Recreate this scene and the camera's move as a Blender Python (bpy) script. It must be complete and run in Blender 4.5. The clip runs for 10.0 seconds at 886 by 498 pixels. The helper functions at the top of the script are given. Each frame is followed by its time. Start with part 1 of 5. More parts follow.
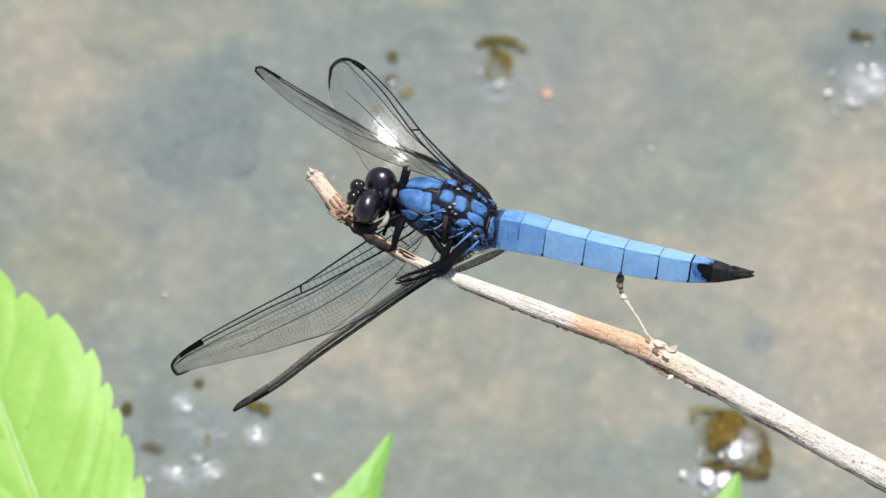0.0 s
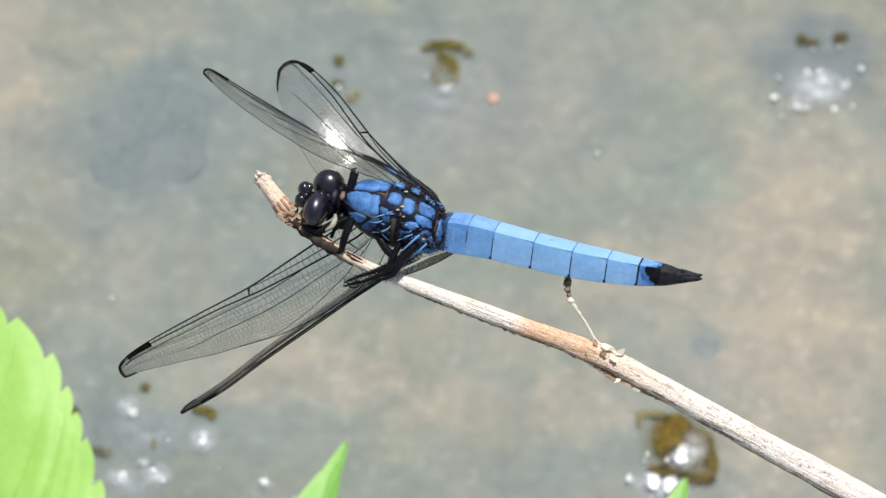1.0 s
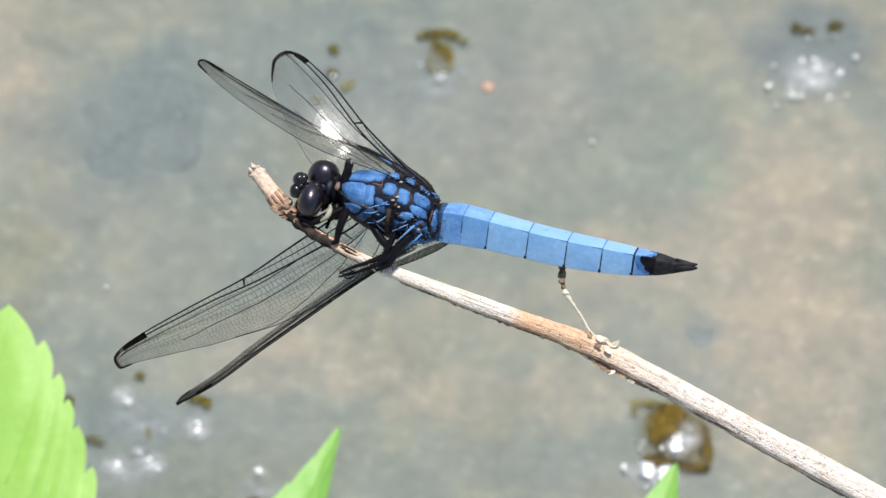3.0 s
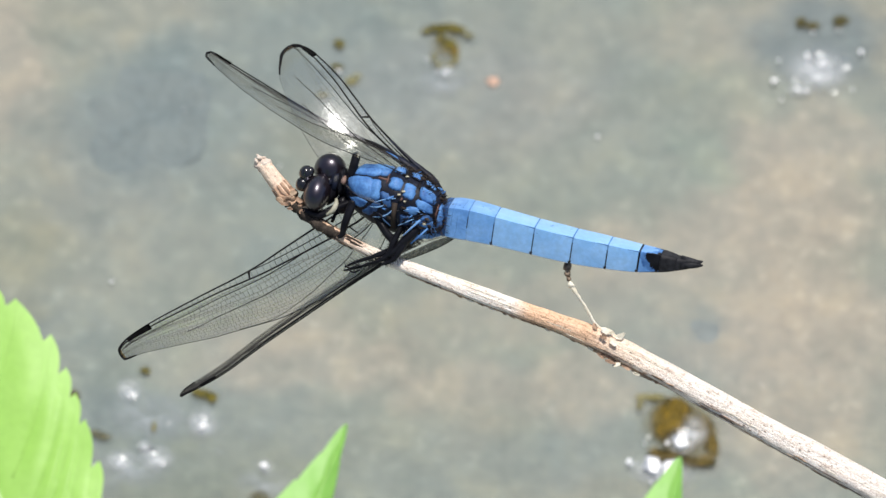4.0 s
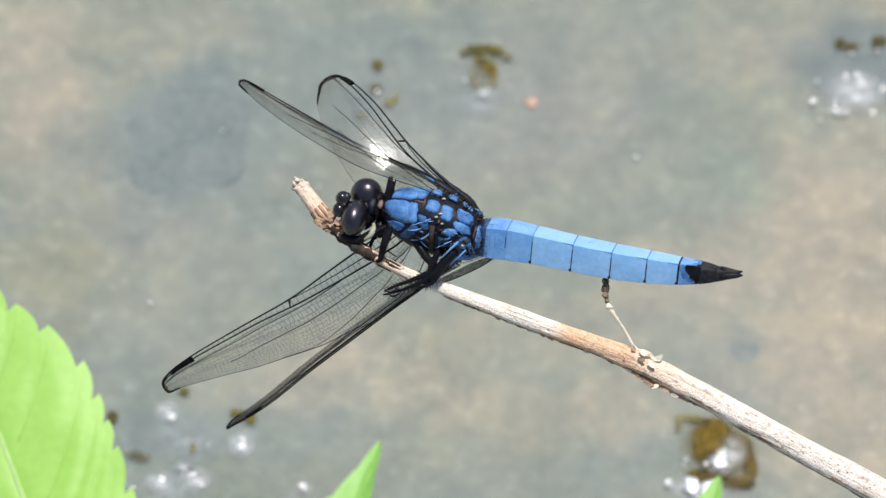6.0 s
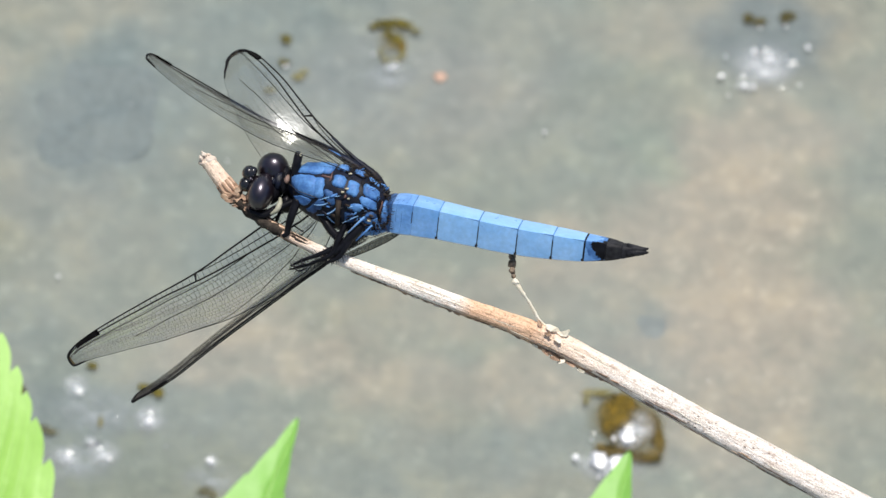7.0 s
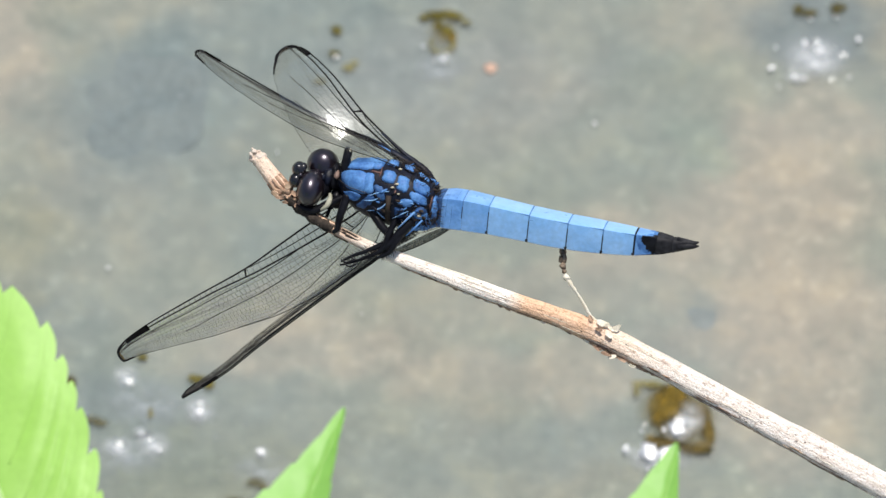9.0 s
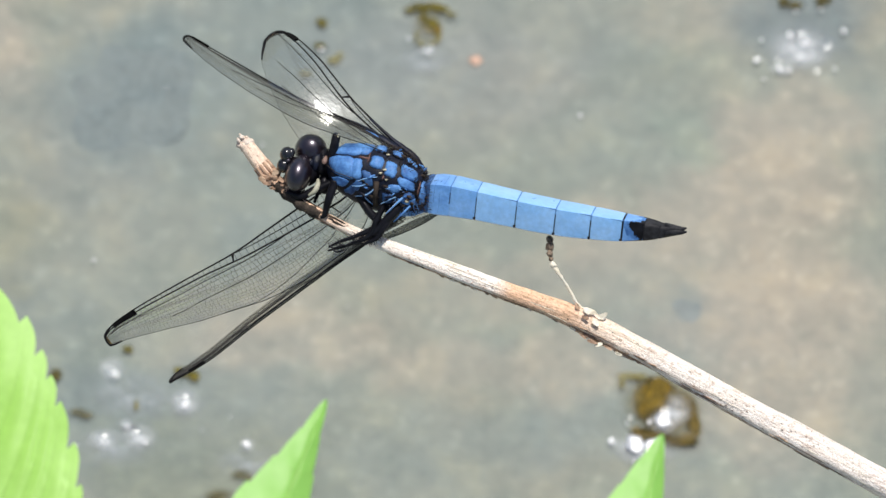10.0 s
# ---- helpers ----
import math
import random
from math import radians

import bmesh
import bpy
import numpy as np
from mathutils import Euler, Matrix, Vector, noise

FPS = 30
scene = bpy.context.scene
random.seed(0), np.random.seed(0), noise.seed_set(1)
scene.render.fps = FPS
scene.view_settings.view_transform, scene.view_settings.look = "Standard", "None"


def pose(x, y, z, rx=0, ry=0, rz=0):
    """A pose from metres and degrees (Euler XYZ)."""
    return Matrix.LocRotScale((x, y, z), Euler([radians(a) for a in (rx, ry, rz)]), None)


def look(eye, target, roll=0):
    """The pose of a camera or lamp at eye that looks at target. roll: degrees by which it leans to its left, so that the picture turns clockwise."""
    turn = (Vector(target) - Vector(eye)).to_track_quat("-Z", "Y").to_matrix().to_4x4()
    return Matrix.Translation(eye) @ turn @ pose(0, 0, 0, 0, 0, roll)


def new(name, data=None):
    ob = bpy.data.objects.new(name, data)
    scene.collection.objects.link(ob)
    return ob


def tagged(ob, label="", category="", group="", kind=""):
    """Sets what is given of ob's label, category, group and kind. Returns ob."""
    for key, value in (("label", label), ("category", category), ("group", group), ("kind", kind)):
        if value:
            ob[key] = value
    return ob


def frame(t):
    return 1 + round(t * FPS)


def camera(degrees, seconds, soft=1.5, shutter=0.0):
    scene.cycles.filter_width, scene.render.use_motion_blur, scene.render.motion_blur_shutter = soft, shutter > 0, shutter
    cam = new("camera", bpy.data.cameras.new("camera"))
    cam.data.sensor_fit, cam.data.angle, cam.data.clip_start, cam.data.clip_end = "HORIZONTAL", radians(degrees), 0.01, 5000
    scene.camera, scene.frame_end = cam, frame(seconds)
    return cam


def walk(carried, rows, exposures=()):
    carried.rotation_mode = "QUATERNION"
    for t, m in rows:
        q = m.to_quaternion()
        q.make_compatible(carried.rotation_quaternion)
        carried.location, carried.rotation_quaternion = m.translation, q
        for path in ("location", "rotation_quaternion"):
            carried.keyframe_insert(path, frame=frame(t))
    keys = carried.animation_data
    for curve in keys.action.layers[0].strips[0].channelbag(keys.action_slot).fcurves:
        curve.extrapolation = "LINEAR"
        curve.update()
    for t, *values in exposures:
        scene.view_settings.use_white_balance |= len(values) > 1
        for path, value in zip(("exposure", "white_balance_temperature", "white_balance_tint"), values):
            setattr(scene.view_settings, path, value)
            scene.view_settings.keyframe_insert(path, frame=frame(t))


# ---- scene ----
SECONDS = 10.0
FOV = 3.56                       # long lens, across the picture's width
PITCH = 55.0                     # the camera looks down on the pond
REACH = 1.8                      # metres from the lens to the perch
PERCH_HEIGHT = 0.12              # metres of the perch above the water
TARGET = Vector((0, 0, PERCH_HEIGHT))
EYE = TARGET + REACH * Vector((0, -math.cos(radians(PITCH)), math.sin(radians(PITCH))))
REF = look(EYE, TARGET)

# small turns of the long lens: seconds, then degrees about its own axes
PATH = [
    (0, 0.0019, 0.1500, -0.0290),
    (0.5, -0.0015, 0.0676, 0.0118),
    (1, 0.0198, -0.0658, 0.0161),
    (1.5, 0.0354, -0.1854, 0.0376),
    (2, -0.0051, -0.0711, 0.0404),
    (2.5, 0.0000, -0.0000, -0.0000),
    (2.7, -0.0064, -0.0453, -0.0203),
    (3.8, -0.0637, -0.1129, -0.0452),
    (4, -0.0461, -0.0657, -0.0245),
    (4.5, -0.0509, 0.1269, 0.0258),
    (5, -0.0369, 0.3018, -0.0262),
    (5.5, 0.0268, 0.3262, -0.0647),
    (6, 0.0375, 0.0899, -0.0544),
    (6.2, -0.0058, 0.0017, -0.0371),
    (7.3, -0.0718, -0.3159, 0.0436),
    (7.5, -0.0769, -0.2904, 0.0151),
    (8, -0.0650, -0.1733, 0.0830),
    (8.5, -0.0270, -0.1190, 0.0789),
    (9, -0.1002, -0.0776, 0.0732),
    (9.5, -0.1669, -0.0937, 0.0371),
    (10, -0.1308, -0.1361, 0.0323),
]


cam = camera(FOV, SECONDS, soft=1.5)
cam.data.dof.use_dof = True
cam.data.dof.focus_distance = REACH
cam.data.dof.aperture_fstop = 46.0
walk(cam, [(t, REF @ pose(0, 0, 0, a, b, c)) for t, a, b, c in PATH])

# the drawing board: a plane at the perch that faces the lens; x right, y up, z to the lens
STAGE = Matrix.Translation(TARGET) @ REF.to_3x3().to_4x4()
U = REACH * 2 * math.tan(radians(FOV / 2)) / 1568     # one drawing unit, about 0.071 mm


def P(x, y, z=0.0):
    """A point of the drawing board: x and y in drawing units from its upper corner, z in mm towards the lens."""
    return Vector(((x - 784) * U, (441 - y) * U, z * 0.001))


# ---- light ----
SUN_DIR = (STAGE.to_3x3() @ Vector((0.12, 0.72, 0.68))).normalized()
world = bpy.data.worlds.new("world")
scene.world = world
world.use_nodes = True
wn = world.node_tree.nodes
sky = wn.new("ShaderNodeTexSky")
sky.sky_type = "NISHITA"
sky.sun_disc = False
sky.sun_elevation = math.asin(SUN_DIR.z)
sky.sun_rotation = math.atan2(SUN_DIR.x, SUN_DIR.y)
sky.air_density, sky.dust_density = 1.0, 2.0
wn["Background"].inputs["Strength"].default_value = 0.10
world.node_tree.links.new(sky.outputs["Color"], wn["Background"].inputs["Color"])
sun_data = bpy.data.lights.new("sun", "SUN")
sun_data.energy = 4.2
sun_data.angle = radians(0.53)
sun_data.color = (1.0, 0.96, 0.90)
sun = new("sun", sun_data)
sun.matrix_world = look(SUN_DIR * 50, (0, 0, 0))
scene.view_settings.exposure = -0.02


# ---- materials ----
def mat(name):
    m = bpy.data.materials.new(name)
    m.use_nodes = True
    nt = m.node_tree
    return m, nt.nodes, nt.links, nt.nodes["Principled BSDF"]


def coords(n, l, scale=(1, 1, 1), kind="Object"):
    tc = n.new("ShaderNodeTexCoord")
    mp = n.new("ShaderNodeMapping")
    mp.inputs["Scale"].default_value = scale
    l.new(tc.outputs[kind], mp.inputs["Vector"])
    return mp.outputs["Vector"]


def noise_tex(n, l, vec, scale, detail=4.0, rough=0.55):
    t = n.new("ShaderNodeTexNoise")
    t.inputs["Scale"].default_value = scale
    t.inputs["Detail"].default_value = detail
    t.inputs["Roughness"].default_value = rough
    l.new(vec, t.inputs["Vector"])
    return t.outputs["Fac"]


def ramp(n, l, fac, stops):
    r = n.new("ShaderNodeValToRGB")
    e = r.color_ramp.elements
    while len(e) < len(stops):
        e.new(0.5)
    for k, (p, c) in zip(e, stops):
        k.position = p
        k.color = (*c, 1) if len(c) == 3 else c
    l.new(fac, r.inputs["Fac"])
    return r.outputs["Color"]


def mix(n, l, fac, a, b, how="MIX"):
    x = n.new("ShaderNodeMix")
    x.data_type = "RGBA"
    x.blend_type = how
    for s, v in ((0, fac), (6, a), (7, b)):
        if isinstance(v, (int, float)):
            x.inputs[s].default_value = v
        elif isinstance(v, tuple):
            x.inputs[s].default_value = (*v, 1)
        else:
            l.new(v, x.inputs[s])
    return x.outputs[2]


def bump(n, l, bsdf, height, strength, dist):
    b = n.new("ShaderNodeBump")
    b.inputs["Strength"].default_value = strength
    b.inputs["Distance"].default_value = dist
    l.new(height, b.inputs["Height"])
    l.new(b.outputs["Normal"], bsdf.inputs["Normal"])


def simple(name, c1, c2, scale, rough=0.5, bump_s=0.2, bump_d=0.0001, metal=0.0, stretch=(1, 1, 1), coat=0.0, spec=0.5, grain=(0.72, 1.18), sheen=0.0):
    m, n, l, b = mat(name)
    v = coords(n, l, stretch)
    f1 = noise_tex(n, l, v, scale)
    f2 = noise_tex(n, l, v, scale * 5.3, 3)
    c = ramp(n, l, f1, [(0.33, c1), (0.68, c2)])
    g = ramp(n, l, f2, [(0.2, (grain[0],) * 3), (0.8, (grain[1],) * 3)])
    l.new(mix(n, l, 1.0, c, g, "MULTIPLY"), b.inputs["Base Color"])
    b.inputs["Roughness"].default_value = rough
    b.inputs["Metallic"].default_value = metal
    b.inputs["Coat Weight"].default_value = coat
    b.inputs["Specular IOR Level"].default_value = spec
    b.inputs["Sheen Weight"].default_value = sheen
    b.inputs["Sheen Roughness"].default_value = 0.45
    bump(n, l, b, f2, bump_s, bump_d)
    return m


PLANE = U * 1.0814                # one drawing unit, seen on the water behind the perch
FOOT = PERCH_HEIGHT / math.tan(radians(PITCH))


def on_water(x, y, z=0.0):
    """Where a place of the drawing board lies on the pond."""
    return Vector(((x - 784) * PLANE, FOOT + (441 - y) * PLANE / math.sin(radians(PITCH)), z))


def patch(n, l, vec, x, y, rx, ry):
    """A soft-edged silt patch on the pond bed: 1 inside, 0 outside."""
    c = on_water(x, y)
    mp = n.new("ShaderNodeMapping")
    mp.vector_type = "POINT"
    k = math.sin(radians(PITCH))
    sx, sy = 1 / (rx * PLANE), k / (ry * PLANE)
    mp.inputs["Scale"].default_value = (sx, sy, 0.0)
    mp.inputs["Location"].default_value = (-c.x * sx, -c.y * sy, 0.0)
    l.new(vec, mp.inputs["Vector"])
    ln = n.new("ShaderNodeVectorMath")
    ln.operation = "LENGTH"
    l.new(mp.outputs["Vector"], ln.inputs[0])
    mr = n.new("ShaderNodeMapRange")
    mr.interpolation_type = "SMOOTHSTEP"
    mr.inputs["From Min"].default_value = 1.35
    mr.inputs["From Max"].default_value = 0.45
    l.new(ln.outputs["Value"], mr.inputs["Value"])
    return mr.outputs["Result"]


def make_mud():
    m, n, l, b = mat("pond_mud")
    v = coords(n, l)
    # ragged edges for the patches
    wob = n.new("ShaderNodeTexNoise")
    wob.inputs["Scale"].default_value = 120
    wob.inputs["Detail"].default_value = 3
    l.new(v, wob.inputs["Vector"])
    off = n.new("ShaderNodeVectorMath")
    off.operation = "MULTIPLY_ADD"
    off.inputs[1].default_value = (0.014, 0.014, 0)
    l.new(wob.outputs["Color"], off.inputs[0])
    sh = n.new("ShaderNodeVectorMath")
    sh.operation = "SUBTRACT"
    sh.inputs[1].default_value = (0.007, 0.007, 0)
    l.new(v, sh.inputs[0])
    l.new(sh.outputs[0], off.inputs[2])
    vw = off.outputs[0]
    big = noise_tex(n, l, v, 26, 3, 0.5)
    mid = noise_tex(n, l, v, 130, 5, 0.66)
    fine = noise_tex(n, l, v, 420, 4, 0.65)
    c = ramp(n, l, big, [(0.36, (0.200, 0.232, 0.218)), (0.50, (0.235, 0.253, 0.225)), (0.64, (0.272, 0.265, 0.225))])
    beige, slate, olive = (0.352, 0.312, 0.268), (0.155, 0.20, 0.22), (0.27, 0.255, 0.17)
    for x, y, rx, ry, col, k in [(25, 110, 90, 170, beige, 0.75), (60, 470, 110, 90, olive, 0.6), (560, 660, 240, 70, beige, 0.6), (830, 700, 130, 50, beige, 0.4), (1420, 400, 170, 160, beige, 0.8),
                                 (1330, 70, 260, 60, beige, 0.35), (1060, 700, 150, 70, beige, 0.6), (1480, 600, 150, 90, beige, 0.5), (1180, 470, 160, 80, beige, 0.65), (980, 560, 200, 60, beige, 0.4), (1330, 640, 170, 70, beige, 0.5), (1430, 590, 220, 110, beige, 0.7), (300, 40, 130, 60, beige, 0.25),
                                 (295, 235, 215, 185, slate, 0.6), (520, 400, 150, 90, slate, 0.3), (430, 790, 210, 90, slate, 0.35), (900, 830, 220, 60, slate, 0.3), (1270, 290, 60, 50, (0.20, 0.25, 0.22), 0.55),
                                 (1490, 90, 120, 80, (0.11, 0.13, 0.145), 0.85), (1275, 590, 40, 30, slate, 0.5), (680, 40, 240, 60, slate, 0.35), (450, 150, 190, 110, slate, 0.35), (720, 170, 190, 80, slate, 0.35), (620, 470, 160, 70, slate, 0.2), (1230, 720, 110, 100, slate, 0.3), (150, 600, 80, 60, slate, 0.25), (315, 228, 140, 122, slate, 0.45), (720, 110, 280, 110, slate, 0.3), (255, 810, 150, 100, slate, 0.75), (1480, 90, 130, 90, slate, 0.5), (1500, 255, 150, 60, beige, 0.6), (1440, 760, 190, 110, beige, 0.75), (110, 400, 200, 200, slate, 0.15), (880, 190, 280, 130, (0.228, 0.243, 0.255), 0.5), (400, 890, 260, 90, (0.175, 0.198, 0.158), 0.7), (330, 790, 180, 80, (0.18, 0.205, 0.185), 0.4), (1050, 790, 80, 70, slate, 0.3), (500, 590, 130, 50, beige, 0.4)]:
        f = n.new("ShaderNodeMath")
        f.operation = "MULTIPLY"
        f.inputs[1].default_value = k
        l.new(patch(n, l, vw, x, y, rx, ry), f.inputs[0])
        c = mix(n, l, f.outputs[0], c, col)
    tint = ramp(n, l, mid, [(0.30, (0.78, 0.82, 0.82)), (0.50, (1, 1, 0.98)), (0.70, (1.22, 1.17, 1.06))])
    c = mix(n, l, 1.0, c, tint, "MULTIPLY")
    grit = ramp(n, l, fine, [(0.3, (0.86, 0.86, 0.87)), (0.58, (1.03, 1.03, 1.02)), (0.70, (1.30, 1.29, 1.27))])
    l.new(mix(n, l, 1.0, c, grit, "MULTIPLY"), b.inputs["Base Color"])
    b.inputs["Roughness"].default_value = 0.9
    bump(n, l, b, mid, 0.35, 0.002)
    return m


def make_water():
    """Shallow water: clear film, some suspended silt, and the sky's gloss."""
    m, n, l, b = mat("pond_water")
    out = n["Material Output"]
    n.remove(b)
    tr = n.new("ShaderNodeBsdfTransparent")
    tr.inputs["Color"].default_value = (0.95, 0.97, 0.96, 1)
    silt = n.new("ShaderNodeBsdfDiffuse")
    silt.inputs["Color"].default_value = (0.27, 0.295, 0.28, 1)
    v = coords(n, l)
    cloud = n.new("ShaderNodeMapRange")
    cloud.inputs["To Min"].default_value = 0.08
    cloud.inputs["To Max"].default_value = 0.34
    cloud.inputs["From Min"].default_value = 0.35
    cloud.inputs["From Max"].default_value = 0.65
    l.new(noise_tex(n, l, v, 45, 4), cloud.inputs["Value"])
    mt = n.new("ShaderNodeMixShader")
    l.new(cloud.outputs[0], mt.inputs["Fac"])
    l.new(tr.outputs[0], mt.inputs[1])
    l.new(silt.outputs[0], mt.inputs[2])
    gl = n.new("ShaderNodeBsdfGlossy")
    gl.inputs["Roughness"].default_value = 0.03
    fr = n.new("ShaderNodeFresnel")
    fr.inputs["IOR"].default_value = 1.33
    bp = n.new("ShaderNodeBump")
    bp.inputs["Strength"].default_value = 0.3
    bp.inputs["Distance"].default_value = 0.002
    l.new(noise_tex(n, l, v, 60, 2), bp.inputs["Height"])
    l.new(bp.outputs["Normal"], gl.inputs["Normal"])
    mx = n.new("ShaderNodeMixShader")
    l.new(fr.outputs["Fac"], mx.inputs["Fac"])
    l.new(mt.outputs[0], mx.inputs[1])
    l.new(gl.outputs[0], mx.inputs[2])
    l.new(mx.outputs[0], out.inputs["Surface"])
    return m


def make_leaf(name, dark, light, through_col):
    m, n, l, b = mat(name)
    out = n["Material Output"]
    v = coords(n, l)
    f1 = noise_tex(n, l, v, 90, 3)
    f2 = noise_tex(n, l, v, 900, 4)
    c = ramp(n, l, f1, [(0.3, dark), (0.7, light)])
    g = ramp(n, l, f2, [(0.3, (0.93, 0.94, 0.92)), (0.7, (1.05, 1.04, 1.05))])
    c = mix(n, l, 1.0, c, g, "MULTIPLY")
    l.new(c, b.inputs["Base Color"])
    b.inputs["Roughness"].default_value = 0.48
    bump(n, l, b, f2, 0.25, 0.0002)
    tl = n.new("ShaderNodeBsdfTranslucent")
    tl.inputs["Color"].default_value = (*through_col, 1)
    mx = n.new("ShaderNodeMixShader")
    mx.inputs["Fac"].default_value = 0.22
    l.new(b.outputs[0], mx.inputs[1])
    l.new(tl.outputs[0], mx.inputs[2])
    l.new(mx.outputs[0], out.inputs["Surface"])
    return m


def make_membrane():
    m, n, l, b = mat("wing_membrane")
    out = n["Material Output"]
    n.remove(b)
    tr = n.new("ShaderNodeBsdfTransparent")
    tr.inputs["Color"].default_value = (0.94, 0.935, 0.895, 1)
    gl = n.new("ShaderNodeBsdfGlossy")
    gl.inputs["Roughness"].default_value = 0.25
    gl.inputs["Color"].default_value = (0.95, 0.97, 1.0, 1)
    bp = n.new("ShaderNodeBump")
    bp.inputs["Strength"].default_value = 0.26
    bp.inputs["Distance"].default_value = 0.0002
    l.new(noise_tex(n, l, coords(n, l), 900, 2), bp.inputs["Height"])
    l.new(bp.outputs["Normal"], gl.inputs["Normal"])
    mx = n.new("ShaderNodeMixShader")
    mx.inputs["Fac"].default_value = 0.13
    l.new(tr.outputs[0], mx.inputs[1])
    l.new(gl.outputs[0], mx.inputs[2])
    l.new(mx.outputs[0], out.inputs["Surface"])
    return m


def make_amber():
    m, n, l, b = mat("wing_amber")
    out = n["Material Output"]
    tr = n.new("ShaderNodeBsdfTransparent")
    tr.inputs["Color"].default_value = (0.75, 0.60, 0.36, 1)
    b.inputs["Base Color"].default_value = (0.16, 0.10, 0.04, 1)
    b.inputs["Roughness"].default_value = 0.35
    mx = n.new("ShaderNodeMixShader")
    mx.inputs["Fac"].default_value = 0.35
    l.new(tr.outputs[0], mx.inputs[1])
    l.new(b.outputs[0], mx.inputs[2])
    l.new(mx.outputs[0], out.inputs["Surface"])
    return m


def make_lobe():
    m, n, l, b = mat("wing_lobe")
    out = n["Material Output"]
    tr = n.new("ShaderNodeBsdfTransparent")
    b.inputs["Roughness"].default_value = 0.4
    l.new(ramp(n, l, noise_tex(n, l, coords(n, l), 1500, 3), [(0.35, (0.10, 0.09, 0.05)), (0.65, (0.34, 0.32, 0.21))]), b.inputs["Base Color"])
    mx = n.new("ShaderNodeMixShader")
    mx.inputs["Fac"].default_value = 0.55
    l.new(tr.outputs[0], mx.inputs[1])
    l.new(b.outputs[0], mx.inputs[2])
    l.new(mx.outputs[0], out.inputs["Surface"])
    return m


def make_bubble():
    m, n, l, b = mat("bubble_film")
    out = n["Material Output"]
    n.remove(b)
    tr = n.new("ShaderNodeBsdfTransparent")
    tr.inputs["Color"].default_value = (0.97, 0.98, 0.985, 1)
    gl = n.new("ShaderNodeBsdfGlossy")
    gl.inputs["Roughness"].default_value = 0.2
    bp = n.new("ShaderNodeBump")
    bp.inputs["Strength"].default_value = 0.6
    bp.inputs["Distance"].default_value = 0.0004
    l.new(noise_tex(n, l, coords(n, l), 1300, 3), bp.inputs["Height"])
    l.new(bp.outputs["Normal"], gl.inputs["Normal"])
    mx = n.new("ShaderNodeMixShader")
    mx.inputs["Fac"].default_value = 0.08
    l.new(tr.outputs[0], mx.inputs[1])
    l.new(gl.outputs[0], mx.inputs[2])
    l.new(mx.outputs[0], out.inputs["Surface"])
    return m


def make_glint():
    """Wet skin of tiny bubbles: clear, with a strong gloss."""
    m, n, l, b = mat("froth_film")
    out = n["Material Output"]
    tr = n.new("ShaderNodeBsdfTransparent")
    n.remove(b)
    gl = n.new("ShaderNodeBsdfGlossy")
    gl.inputs["Roughness"].default_value = 0.62
    gl.inputs["Color"].default_value = (1.0, 1.0, 1.0, 1)
    bp = n.new("ShaderNodeBump")
    bp.inputs["Strength"].default_value = 0.4
    bp.inputs["Distance"].default_value = 0.0003
    l.new(noise_tex(n, l, coords(n, l), 1500, 3), bp.inputs["Height"])
    l.new(bp.outputs["Normal"], gl.inputs["Normal"])
    mx = n.new("ShaderNodeMixShader")
    mx.inputs["Fac"].default_value = 0.85
    l.new(tr.outputs[0], mx.inputs[1])
    l.new(gl.outputs[0], mx.inputs[2])
    l.new(mx.outputs[0], out.inputs["Surface"])
    return m


MUD, WATER = make_mud(), make_water()
BLUE = simple("pruinose_blue", (0.225, 0.495, 0.88), (0.305, 0.575, 0.94), 300, 0.5, 0.15, 0.00005, spec=0.4, grain=(0.84, 1.10), sheen=0.9)
BLUE_BASE2 = simple("mid_waxy_blue", (0.10, 0.28, 0.64), (0.19, 0.43, 0.84), 500, 0.55, 0.2, 0.00006, spec=0.35, grain=(0.82, 1.1), sheen=0.5)
BLUE_MID = simple("soft_waxy_blue", (0.14, 0.36, 0.74), (0.23, 0.48, 0.88), 400, 0.55, 0.2, 0.00006, spec=0.35, grain=(0.82, 1.1), sheen=0.7)
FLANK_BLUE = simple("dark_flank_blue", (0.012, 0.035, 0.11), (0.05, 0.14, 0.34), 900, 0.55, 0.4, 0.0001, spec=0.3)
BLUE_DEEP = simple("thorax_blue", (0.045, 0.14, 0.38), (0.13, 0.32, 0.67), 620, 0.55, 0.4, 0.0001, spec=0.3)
THORAX_DARK = simple("bloomed_black", (0.006, 0.007, 0.011), (0.010, 0.014, 0.032), 1100, 0.45, 0.4, 0.0001, spec=0.2)
BLACK = simple("black_cuticle", (0.005, 0.005, 0.007), (0.013, 0.013, 0.017), 800, 0.36, 0.3, 0.00006, spec=0.16)
BLACK_SOFT = simple("sooty_tail", (0.008, 0.008, 0.01), (0.03, 0.03, 0.035), 1500, 0.6, 0.5, 0.0001, spec=0.25)
EYE_MAT = simple("compound_eye", (0.006, 0.004, 0.005), (0.011, 0.007, 0.009), 300, 0.32, 0.1, 0.00002, coat=1.0, spec=0.75)
EYE_MAT.node_tree.nodes["Principled BSDF"].inputs["Coat Roughness"].default_value = 0.2
EYE_MAT.node_tree.nodes["Principled BSDF"].inputs["Specular Tint"].default_value = (0.86, 0.78, 1.0, 1)
